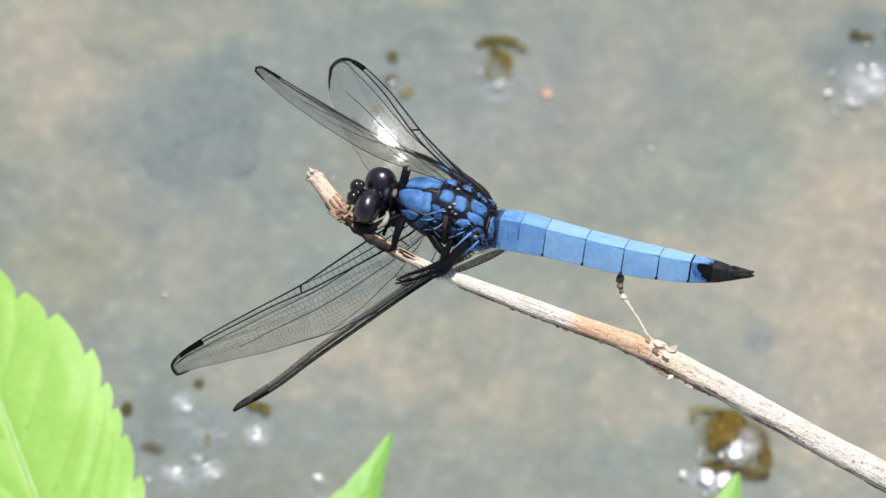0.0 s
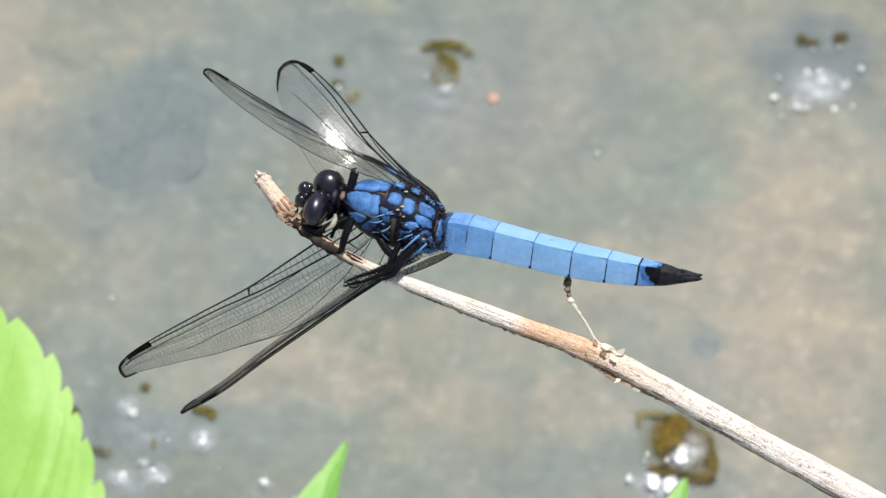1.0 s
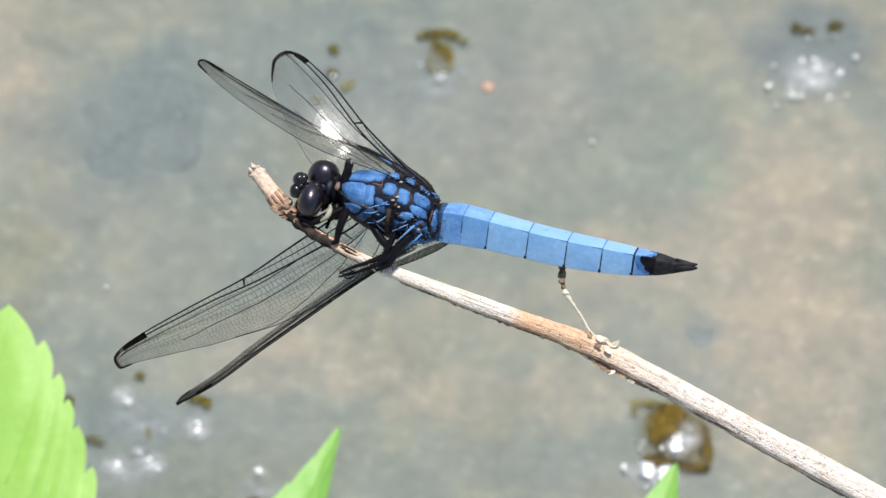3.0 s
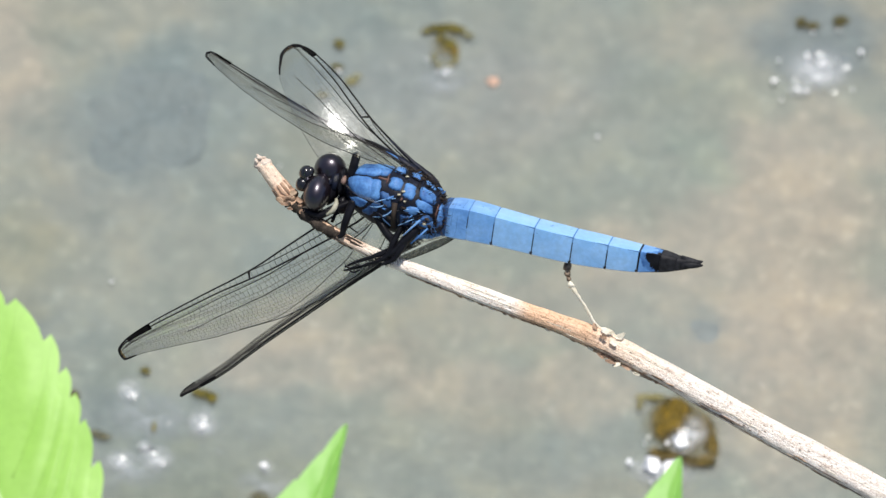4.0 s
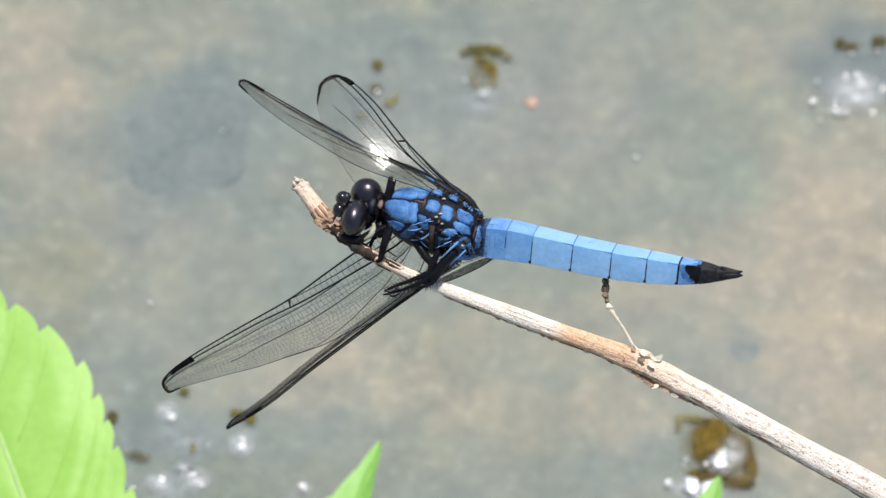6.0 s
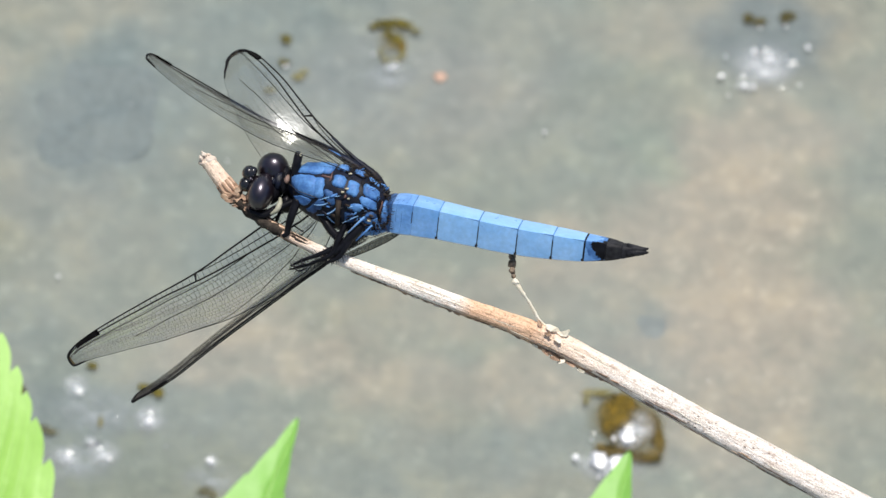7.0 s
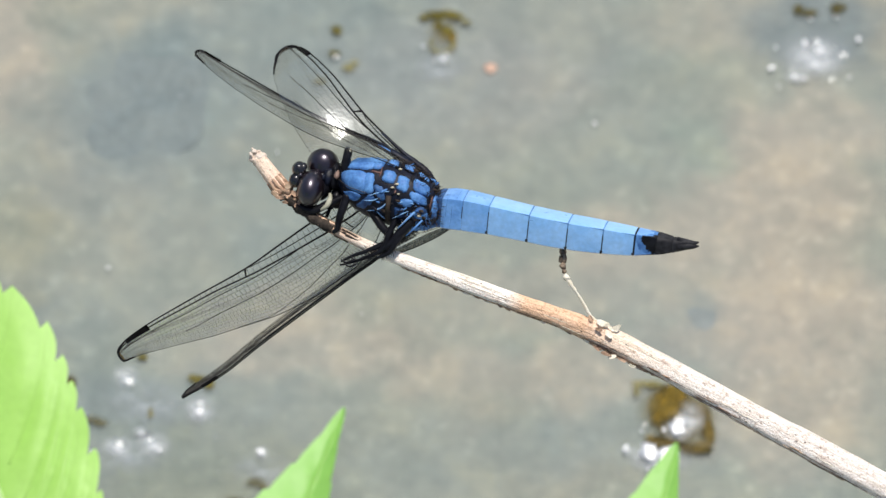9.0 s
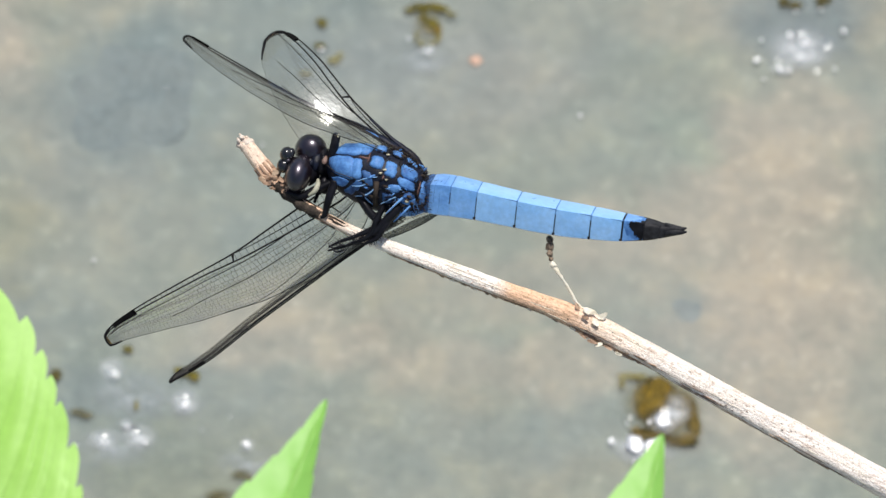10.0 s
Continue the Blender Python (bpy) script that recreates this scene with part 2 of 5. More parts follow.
GLOSS_BLACK = simple("glossy_black", (0.006, 0.006, 0.008), (0.012, 0.011, 0.013), 500, 0.25, 0.05, 0.00002, coat=0.8)
GLOSS_BLACK.node_tree.nodes["Principled BSDF"].inputs["Coat Roughness"].default_value = 0.14
CHEEK = simple("dull_cream_cheek", (0.30, 0.30, 0.22), (0.46, 0.45, 0.35), 700, 0.6)
PALE = simple("pale_yellow_chitin", (0.50, 0.45, 0.30), (0.66, 0.62, 0.48), 600, 0.5)
RUST = simple("rusty_seam", (0.10, 0.05, 0.045), (0.22, 0.11, 0.085), 900, 0.5)
BROWN = simple("brown_hair", (0.03, 0.022, 0.018), (0.06, 0.045, 0.035), 900, 0.7, spec=0.2)
NET_PALE = simple("pale_wing_vein", (0.05, 0.043, 0.032), (0.09, 0.077, 0.057), 900, 0.5)
NET = simple("fine_wing_vein", (0.025, 0.022, 0.018), (0.05, 0.044, 0.037), 900, 0.5)
STIGMA = simple("wing_spot", (0.003, 0.003, 0.003), (0.006, 0.006, 0.006), 900, 0.7, spec=0.06)
VEIN = simple("wing_vein", (0.006, 0.006, 0.007), (0.014, 0.013, 0.013), 900, 0.5, spec=0.12)
MEMBRANE, AMBER, BUBBLE, LOBE = make_membrane(), make_amber(), make_bubble(), make_lobe()
LEAF = make_leaf("young_leaf", (0.365, 0.665, 0.115), (0.41, 0.70, 0.155), (0.42, 0.70, 0.09))
LEAF_COOL = make_leaf("fresh_leaf_tip", (0.255, 0.56, 0.095), (0.30, 0.60, 0.125), (0.34, 0.64, 0.08))
# darker leaf green: the shade on the lower blade is in its colour
LEAF_SHADED = make_leaf("shaded_leaf", (0.10, 0.27, 0.06), (0.15, 0.34, 0.09), (0.16, 0.36, 0.06))
RIB = simple("leaf_rib", (0.42, 0.62, 0.22), (0.50, 0.68, 0.30), 300, 0.5)
VEINLET = simple("leaf_veinlet", (0.22, 0.45, 0.06), (0.27, 0.50, 0.09), 300, 0.55)
STONE = simple("wet_stone", (0.165, 0.195, 0.205), (0.215, 0.238, 0.243), 60, 0.8, 0.4, 0.001)
SILTED = simple("silted_stone", (0.150, 0.188, 0.202), (0.185, 0.218, 0.222), 160, 0.9, 0.4, 0.001)
FOAM = make_glint()
SEED = simple("orange_seed", (0.60, 0.36, 0.26), (0.68, 0.44, 0.33), 300, 0.6)


def make_twig():
    m, n, l, b = mat("bleached_twig")
    tc = n.new("ShaderNodeTexCoord")
    sep = n.new("ShaderNodeSeparateXYZ")
    l.new(tc.outputs["UV"], sep.inputs[0])
    v = coords(n, l, (260, 2600, 1), "UV")
    v3 = coords(n, l, (900, 5200, 1), "UV")
    v2 = coords(n, l)
    fib = noise_tex(n, l, v, 1.0, 5, 0.6)
    hair = noise_tex(n, l, v3, 1.0, 3, 0.6)
    spots = noise_tex(n, l, v2, 1900, 4, 0.65)
    big = noise_tex(n, l, v2, 160, 3, 0.5)
    # the bark has gone in stretches: along the stem, in metres from its tip
    add = n.new("ShaderNodeMath")
    add.operation = "MULTIPLY_ADD"
    add.inputs[1].default_value = 0.009
    l.new(big, add.inputs[0])
    l.new(sep.outputs["X"], add.inputs[2])
    mr = n.new("ShaderNodeMapRange")
    mr.inputs["From Min"].default_value = 0.0045
    mr.inputs["From Max"].default_value = 0.1045
    l.new(add.outputs[0], mr.inputs["Value"])
    pale, tan, rust = (0.93, 0.86, 0.775), (0.86, 0.70, 0.56), (0.84, 0.55, 0.36)
    c = ramp(n, l, mr.outputs[0], [(0.0, (0.88, 0.73, 0.59)), (0.05, (0.82, 0.60, 0.45)), (0.09, rust), (0.165, tan), (0.19, pale), (0.37, pale), (0.40, rust), (0.47, (0.80, 0.53, 0.35)), (0.52, tan), (0.62, (0.86, 0.79, 0.71)), (0.9, (0.84, 0.77, 0.70))])
    g = ramp(n, l, fib, [(0.30, (0.60, 0.52, 0.48)), (0.43, (0.97, 0.95, 0.93)), (0.62, (1.10, 1.11, 1.13))])
    c = mix(n, l, 1.0, c, g, "MULTIPLY")
    h = ramp(n, l, hair, [(0.3, (0.80, 0.77, 0.74)), (0.55, (1.05, 1.05, 1.05))])
    c = mix(n, l, 1.0, c, h, "MULTIPLY")
    d = ramp(n, l, spots, [(0.33, (0.66, 0.58, 0.53)), (0.45, (1, 1, 1))])
    c = mix(n, l, 1.0, c, d, "MULTIPLY")
    grit = noise_tex(n, l, v2, 4200, 3, 0.6)
    e = ramp(n, l, grit, [(0.28, (0.76, 0.71, 0.67)), (0.42, (1.04, 1.03, 1.02)), (0.66, (1.16, 1.17, 1.19))])
    l.new(mix(n, l, 1.0, c, e, "MULTIPLY"), b.inputs["Base Color"])
    b.inputs["Roughness"].default_value = 0.8
    rough = n.new("ShaderNodeMath")
    l.new(fib, rough.inputs[0])
    l.new(grit, rough.inputs[1])
    bump(n, l, b, rough.outputs[0], 0.6, 0.0005)
    return m


TWIG = make_twig()


# ---- mesh helpers ----
LENS = Vector((0, 0, REACH))      # the lens, seen from the drawing board


def nearer(v, k):
    """The board point v, drawn in towards the lens: k is its share of the way from the lens."""
    return LENS + (v - LENS) * k


def thing(name, base, label, category, group="", near=1.0):
    """An empty at a point of the drawing board; parts are drawn in board coordinates. near: below 1, it stands nearer the lens than the board."""
    ob = new(name)
    ob.empty_display_size = 0.005
    base = nearer(base, near)
    ob["near"] = near
    ob.matrix_world = STAGE @ Matrix.Translation(base)
    ob["base"] = list(base)
    return tagged(ob, label, category, group)


def base_of(ob):
    while ob.parent and "base" not in ob:
        ob = ob.parent
    return Vector(ob["base"]) if "base" in ob else Vector()


def mesh_of(name, verts, faces, mats, ids=None, smooth=True, uvs=None):
    me = bpy.data.meshes.new(name)
    me.from_pydata([tuple(v) for v in verts], [], faces)
    for mt in (mats if isinstance(mats, (list, tuple)) else [mats]):
        me.materials.append(mt)
    if ids:
        me.polygons.foreach_set("material_index", ids)
    if uvs:
        layer = me.uv_layers.new(name="uv")
        for lp in me.loops:
            layer.data[lp.index].uv = uvs[lp.vertex_index]
    me.polygons.foreach_set("use_smooth", [smooth] * len(me.polygons))
    me.update()
    return me


def part(name, geo, mats, parent, label="", ids=None, smooth=True, uvs=None, origin=None):
    """origin: the joint, a point of the drawing board, about which the part can turn."""
    b = base_of(parent)
    verts, faces = geo
    o = b if origin is None else origin
    top = parent
    while top.parent:
        top = top.parent
    k = top["near"] if "near" in top else 1.0
    if k != 1.0:
        verts = [nearer(Vector(v), k) for v in verts]
    ob = new(name, mesh_of(name, [Vector(v) - o for v in verts], faces, mats, ids, smooth, uvs))
    ob.parent = parent
    if origin is not None:
        ob.location = o - b
        ob["base"] = list(o)
    return tagged(ob, label) if label else ob


def rings(loops, cap=True):
    """Skin a list of equal closed loops of points."""
    k = len(loops[0])
    verts = [p for lp in loops for p in lp]
    faces = []
    for i in range(len(loops) - 1):
        for j in range(k):
            a, b = i * k + j, i * k + (j + 1) % k
            faces.append((a, b, b + k, a + k))
    if cap:
        faces.append(tuple(range(k))[::-1])
        faces.append(tuple(range((len(loops) - 1) * k, len(loops) * k)))
    return verts, faces


def frame_at(d):
    d = d.normalized()
    s = d.cross(Vector((0, 0, 1)))
    if s.length < 1e-6:
        s = Vector((1, 0, 0))
    s.normalize()
    return s, s.cross(d).normalized()


def tube(points, radii, k=8, wob=0.0, seed=0):
    """A tapered tube through points; radii in metres, one or one a point."""
    rnd = random.Random(seed)
    n = len(points)
    if not isinstance(radii, (list, tuple)):
        radii = [radii] * n
    loops = []
    for i, p in enumerate(points):
        d = points[min(i + 1, n - 1)] - points[max(i - 1, 0)]
        s, t = frame_at(d)
        lp = []
        for j in range(k):
            a = 2 * math.pi * j / k
            r = radii[i] * (1 + wob * (rnd.random() - 0.5))
            lp.append(p + s * (math.cos(a) * r) + t * (math.sin(a) * r))
        loops.append(lp)
    return rings(loops)


def join(geos):
    verts, faces = [], []
    for v, f in geos:
        o = len(verts)
        verts += v
        faces += [tuple(i + o for i in q) for q in f]
    return verts, faces


def smooth_line(pts, n):
    """n points of a Catmull-Rom line through pts."""
    out = []
    m = len(pts) - 1
    for i in range(n):
        u = i / (n - 1) * m
        k = min(int(u), m - 1)
        f = u - k
        a, b, c, d = pts[max(k - 1, 0)], pts[k], pts[k + 1], pts[min(k + 2, m)]
        out.append(0.5 * ((2 * b) + (c - a) * f + (2 * a - 5 * b + 4 * c - d) * f * f + (3 * b - a - 3 * c + d) * f ** 3))
    return out


def lump(center, rx, ry, rz, seed=0, rough=0.0, nu=20, nv=12, axes=None, cut=None):
    """An ellipsoid, roughened by noise; axes: its three directions."""
    ax = axes or (Vector((1, 0, 0)), Vector((0, 1, 0)), Vector((0, 0, 1)))
    loops = []
    for i in range(nv + 1):
        th = math.pi * (0.02 + 0.96 * i / nv)
        lp = []
        for j in range(nu):
            ph = 2 * math.pi * j / nu
            d = Vector((math.sin(th) * math.cos(ph), math.sin(th) * math.sin(ph), math.cos(th)))
            k = 1 + rough * noise.noise(d * 1.7 + Vector((seed * 3.1, seed * 1.7, seed)))
            z = d.z if cut is None else max(d.z, cut)
            lp.append(center + ax[0] * (d.x * rx * k) + ax[1] * (d.y * ry * k) + ax[2] * (z * rz * k))
        loops.append(lp[::-1])
    return rings(loops)


# ---- pond ----
def sheet(name, steps, height, m, label):
    """A sheet that is fine in the middle and reaches the horizon."""
    xs = sorted({s * v for v in steps for s in (-1, 1)})
    k = len(xs)
    verts = [(x, FOOT + y, height(x, y)) for y in xs for x in xs]
    faces = [(j * k + i, j * k + i + 1, (j + 1) * k + i + 1, (j + 1) * k + i) for j in range(k - 1) for i in range(k - 1)]
    ob = new(name, mesh_of(name, verts, faces, m))
    return tagged(ob, label, name, kind="structure")


FINE = [0.002 + 0.004 * i for i in range(45)]
FAR = [0.19, 0.22, 0.27, 0.36, 0.5, 0.8, 1.4, 2.5, 5, 10, 25, 60, 150, 400, 1200, 3000]


def bed_height(x, y):
    d = math.hypot(x, y)
    h = -0.0006 + 0.0002 * noise.noise(Vector((x * 25, y * 25, 0.3))) + 0.0001 * noise.noise(Vector((x * 90, y * 90, 1.3)))
    return h if d < 0.4 else -0.0006


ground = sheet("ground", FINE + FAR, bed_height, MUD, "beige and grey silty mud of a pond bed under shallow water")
water = sheet("water", [0.05 * i + 0.01 for i in range(8)] + FAR[5:], lambda x, y: 0.0, WATER, "still shallow clear pond water with a pale sheen")
water.visible_shadow = False


def stone(x, y, r, m, seed, label, flat=0.35, sink=0.0, rough=0.35, deep=1.0):
    c = on_water(x, y)
    d = bed_height(c.x, c.y - FOOT)
    ob = new("stone", mesh_of("stone", *lump(Vector((0, 0, 0)), r, r * deep * (0.9 + 0.2 * random.Random(seed).random()), r * flat, seed, rough, 40, 14), m))
    ob.location = (c.x, c.y, d + sink)
    return tagged(ob, label, "stone", "submerged stones")


stone(290, 234, 0.0094, SILTED, 3, "round blue-grey stone half buried in silt under the water", 0.05, -0.00020, 0.45, 1.2)
stone(1275, 600, 0.0024, STONE, 9, "small blue-grey pebble sunk in the silty pond bed", 0.12, -0.00015)

seed_ob = new("seed", mesh_of("seed", *lump(Vector((0, 0, 0)), 0.0009, 0.0009, 0.0004, 2, 0.3), SEED))
seed_ob.location = on_water(903, 160, -0.00045)
tagged(seed_ob, "small round orange-red seed lying just under the water", "seed")


def bubble_mesh(r, seed):
    loops = []
    for i in range(9):
        th = math.pi / 2 * (1 - i / 8.3)
        loops.append([Vector((math.sin(th) * math.cos(a) * r, math.sin(th) * math.sin(a) * r, math.cos(th) * r * 0.6)) * (1 + 0.06 * noise.noise(Vector((math.cos(a), math.sin(a), seed)))) for a in [6.2832 * j / 20 for j in range(20)]])
    return mesh_of("bubble", *rings(loops, cap=False), BUBBLE)


def bubble(x, y, r, seed):
    ob = new("bubble", bubble_mesh(r, seed))
    ob.location = on_water(x, y, 0.0003)
    ob.visible_shadow = False
    return tagged(ob, "clear round air bubble glinting on the pond surface", "bubble", "bubbles on the water")


def pieces(name, piece, geos, m, at, label, category, group):
    """A thing of several pieces: the first is the thing, the others are its parts."""
    top = new(name, mesh_of(name, *geos[0], m))
    top.location = at
    for g in geos[1:]:
        ob = new(piece, mesh_of(piece, *g, m))
        ob.parent = top
    return tagged(top, label, category, group)


def algae(x, y, bits, seed, m=None):
    """A scrap of algae just under the surface: frayed films, each given as place and half sizes in drawing units."""
    rnd = random.Random(seed)
    geos = []
    for k, (dx, dy, rx, ry) in enumerate(bits):
        q = Vector((dx, -dy * 1.22, 0)) * PLANE + Vector((0, 0, 0.00006 * k))
        geos.append(film_geo(q, rx * 1.6 * PLANE, ry * 1.95 * PLANE, seed + k, 0.0001))
    return pieces("algae_scrap", "algae_frond", geos, m or ALGAE_GOLD, on_water(x, y, 0.00008), "ragged olive-brown scrap of algae just under the water", "algae", "algae in the water")


def foam(x, y, r, seed, n=5, stretch=1.0):
    """A clot of tiny white bubbles."""
    rnd = random.Random(seed)
    geos = [lump(Vector((0, 0, 0)), r * 0.50, r * 0.60, r * 0.16, seed, 0.7, 16, 10)]
    for i in range(n - 1):
        a, d = rnd.random() * 6.283, r * (0.55 + 0.35 * rnd.random())
        q = r * (0.2 + 0.25 * rnd.random())
        geos.append(lump(Vector((math.cos(a) * d * stretch, math.sin(a) * d, 0)), q, q, q * 0.3, seed + i, 0.5, 12, 8))
    return pieces("foam_clot", "froth_bubble", geos, FOAM, on_water(x, y, 0.00026 + r * 0.1), "glinting white clot of tiny bubbles on the water", "foam", "foam on the water")


U2 = PLANE


def make_film(name, c1, c2, scale, low, high, inner, rag, rough):
    """A thin film on the water that frays out to its rim; low and high bound how much it covers."""
    m, n, l, b = mat(name)
    out = n["Material Output"]
    v = coords(n, l)
    f1 = noise_tex(n, l, v, scale, 4, 0.6)
    l.new(ramp(n, l, noise_tex(n, l, v, scale * 2.3, 3), [(0.35, c1), (0.65, c2)]), b.inputs["Base Color"])
    b.inputs["Roughness"].default_value = rough
    b.inputs["Specular IOR Level"].default_value = 0.2
    bump(n, l, b, f1, 0.3, 0.0004)
    tr = n.new("ShaderNodeBsdfTransparent")
    tc = n.new("ShaderNodeTexCoord")
    mp = n.new("ShaderNodeMapping")
    mp.inputs["Location"].default_value = (-1, -1, 0)
    mp.inputs["Scale"].default_value = (2, 2, 0)
    l.new(tc.outputs["Generated"], mp.inputs["Vector"])
    ln = n.new("ShaderNodeVectorMath")
    ln.operation = "LENGTH"
    l.new(mp.outputs[0], ln.inputs[0])
    ragged = n.new("ShaderNodeMath")
    ragged.operation = "MULTIPLY_ADD"
    ragged.inputs[1].default_value = rag
    l.new(f1, ragged.inputs[0])
    l.new(ln.outputs["Value"], ragged.inputs[2])
    fade = n.new("ShaderNodeMapRange")
    fade.interpolation_type = "SMOOTHSTEP"
    fade.inputs["From Min"].default_value = 0.97 + rag * 0.42
    fade.inputs["From Max"].default_value = inner + rag * 0.5
    l.new(ragged.outputs[0], fade.inputs["Value"])
    mr = n.new("ShaderNodeMapRange")
    mr.inputs["From Min"].default_value = 0.36
    mr.inputs["From Max"].default_value = 0.66
    mr.inputs["To Min"].default_value = low
    mr.inputs["To Max"].default_value = high
    l.new(f1, mr.inputs["Value"])
    mu = n.new("ShaderNodeMath")
    mu.operation = "MULTIPLY"
    l.new(mr.outputs[0], mu.inputs[0])
    l.new(fade.outputs[0], mu.inputs[1])
    mx = n.new("ShaderNodeMixShader")
    l.new(mu.outputs[0], mx.inputs["Fac"])
    l.new(tr.outputs[0], mx.inputs[1])
    l.new(b.outputs[0], mx.inputs[2])
    l.new(mx.outputs[0], out.inputs["Surface"])
    return m


def film_geo(c, rx, ry, seed, dome=0.0002):
    """A slightly domed round sheet with an uneven rim."""
    verts, faces = [c + Vector((0, 0, dome))], []
    k = 28
    for r in range(1, 6):
        for j in range(k):
            a = 6.2832 * j / k
            q = r / 5 * (1 + 0.22 * noise.noise(Vector((math.cos(a) * 1.3, math.sin(a) * 1.3, seed * 1.7))))
            verts.append(c + Vector((rx * q * math.cos(a), ry * q * math.sin(a), dome * (1 - (r / 5) ** 2))))
    faces += [(0, 1 + j, 1 + (j + 1) % k) for j in range(k)]
    for r in range(4):
        for j in range(k):
            a, b = 1 + r * k + j, 1 + r * k + (j + 1) % k
            faces.append((a, a + k, b + k, b))
    return verts, faces


ALGAE_GOLD = make_film("golden_algae", (0.070, 0.050, 0.002), (0.195, 0.122, 0.004), 420, 0.9, 1.0, 0.35, 0.5, 0.6)
ALGAE_OLIVE = make_film("olive_algae", (0.050, 0.046, 0.003), (0.145, 0.118, 0.008), 420, 0.85, 1.0, 0.3, 0.6, 0.6)
ALGAE_RIM = make_film("dark_olive_algae", (0.030, 0.027, 0.002), (0.085, 0.066, 0.004), 420, 0.85, 1.0, 0.35, 0.5, 0.6)
ALGAE_BROWN = make_film("brown_algae_mat", (0.10, 0.07, 0.008), (0.19, 0.128, 0.02), 300, 0.40, 0.9, 0.15, 0.5, 0.55)
ALGAE_SMEAR = make_film("olive_algae_smear", (0.055, 0.048, 0.012), (0.12, 0.10, 0.03), 420, 0.5, 0.95, 0.05, 0.8, 0.6)
ALGAE_PALE = make_film("yellow_algae", (0.15, 0.13, 0.025), (0.24, 0.205, 0.06), 420, 0.55, 0.85, 0.3, 0.8, 0.5)
ALGAE_VEIL = make_film("brown_algae_veil", (0.13, 0.10, 0.02), (0.22, 0.17, 0.05), 300, 0.18, 0.65, 0.12, 0.6, 0.5)
SCUM = make_film("scum_film", (0.40, 0.44, 0.47), (0.52, 0.56, 0.59), 330, 0.04, 0.42, 0.1, 0.5, 0.4)


def scum(x, y, rx, ry, seed, level):
    ob = new("scum_film", mesh_of("scum_film", *film_geo(Vector((0, 0, 0)), rx * U2, ry * 1.22 * U2, seed, 0.00003), SCUM))
    ob.location = on_water(x, y, 0.00003 + 0.00005 * level)
    return tagged(ob, "thin milky film of scum on the pond water", "scum", "scum on the water")


# whitened scum: the bloom round the brighter glints is put into its colour
BLOOM_SCUM = make_film("milky_bloom_scum", (0.62, 0.66, 0.68), (0.80, 0.82, 0.83), 420, 0.15, 0.75, 0.05, 0.4, 0.4)
for hx, hy, hrx, hry in [(1192, 848, 66, 32), (1230, 800, 34, 30), (1140, 836, 16, 12), (391, 768, 34, 30), (264, 712, 32, 26), (250, 834, 38, 26), (312, 826, 44, 30), (1490, 130, 30, 22), (1452, 180, 34, 14), (1465, 120, 18, 14), (500, 842, 18, 14), (818, 146, 22, 12), (290, 806, 18, 14), (1482, 150, 78, 44), (1248, 782, 40, 36)]:
    halo = new("scum_film", mesh_of("scum_film", *film_geo(Vector((0, 0, 0)), hrx * U2, hry * 1.22 * U2, int(hx) % 11, 0.00003), BLOOM_SCUM))
    halo.location = on_water(hx, hy, 0.00022)
    tagged(halo, "small patch of milky scum, whitened to imitate bloom round bubble glints", "scum", "scum on the water")
for level, (sx, sy, srx, sry) in enumerate([(290, 755, 110, 62), (262, 842, 100, 52), (392, 768, 44, 40), (1475, 135, 105, 55), (1195, 852, 95, 36), (808, 165, 60, 32), (500, 870, 80, 40)]):
    scum(sx, sy, srx, sry, int(sx) % 17, level % 3)

algae(1238, 776, [(0, 0, 36, 36)], 18, ALGAE_BROWN)
algae(1236, 784, [(0, 0, 58, 58), (-34, -20, 40, 34)], 3, ALGAE_VEIL)
algae(1220, 782, [(-15, -24, 22, 26), (2, -38, 18, 18), (-18, -2, 14, 10), (-6, -20, 20, 20)], 4, ALGAE_GOLD)
algae(1265, 790, [(4, -26, 12, 12), (17, -4, 11, 18), (19, 22, 11, 17), (6, 40, 16, 9), (-10, 46, 20, 8), (-60, 36, 24, 7), (-84, 30, 10, 8)], 5, ALGAE_BROWN)
algae(1265, 790, [(24, 18, 5, 14), (10, 48, 14, 4), (-62, 42, 14, 4)], 15, ALGAE_RIM)
algae(1172, 732, [(-4, -10, 20, 6), (16, -10, 14, 6), (-14, 4, 6, 9)], 6, ALGAE_PALE)
algae(815, 66, [(-30, 7, 10, 5), (-14, 2, 14, 6), (8, 0, 16, 6), (28, 6, 14, 5), (44, 16, 10, 4), (-4, 10, 8, 5)], 12, ALGAE_OLIVE)
algae(818, 64, [(-8, 0, 22, 3), (18, 2, 12, 3)], 16, ALGAE_RIM)
algae(818, 92, [(-10, -6, 8, 4), (0, 0, 9, 5), (9, 6, 9, 7)], 13, ALGAE_OLIVE)
algae(816, 117, [(18, -8, 7, 8), (20, 6, 5, 9), (10, 16, 8, 4), (-9, 17, 8, 5), (-19, 4, 4, 9)], 13, ALGAE_PALE)
algae(818, 98, [(0, 0, 24, 26)], 17, ALGAE_VEIL)
algae(826, 98, [(0, 0, 8, 6), (9, 12, 5, 8)], 14, ALGAE_GOLD)
algae(627, 95, [(0, -2, 9, 6), (3, 4, 7, 5)], 31, ALGAE_OLIVE)
algae(625, 138, [(-3, -3, 8, 4), (6, 0, 5, 4), (-5, 4, 3, 4)], 33, ALGAE_OLIVE)
algae(650, 160, [(0, 3, 11, 7), (10, -6, 7, 5)], 32, ALGAE_PALE)
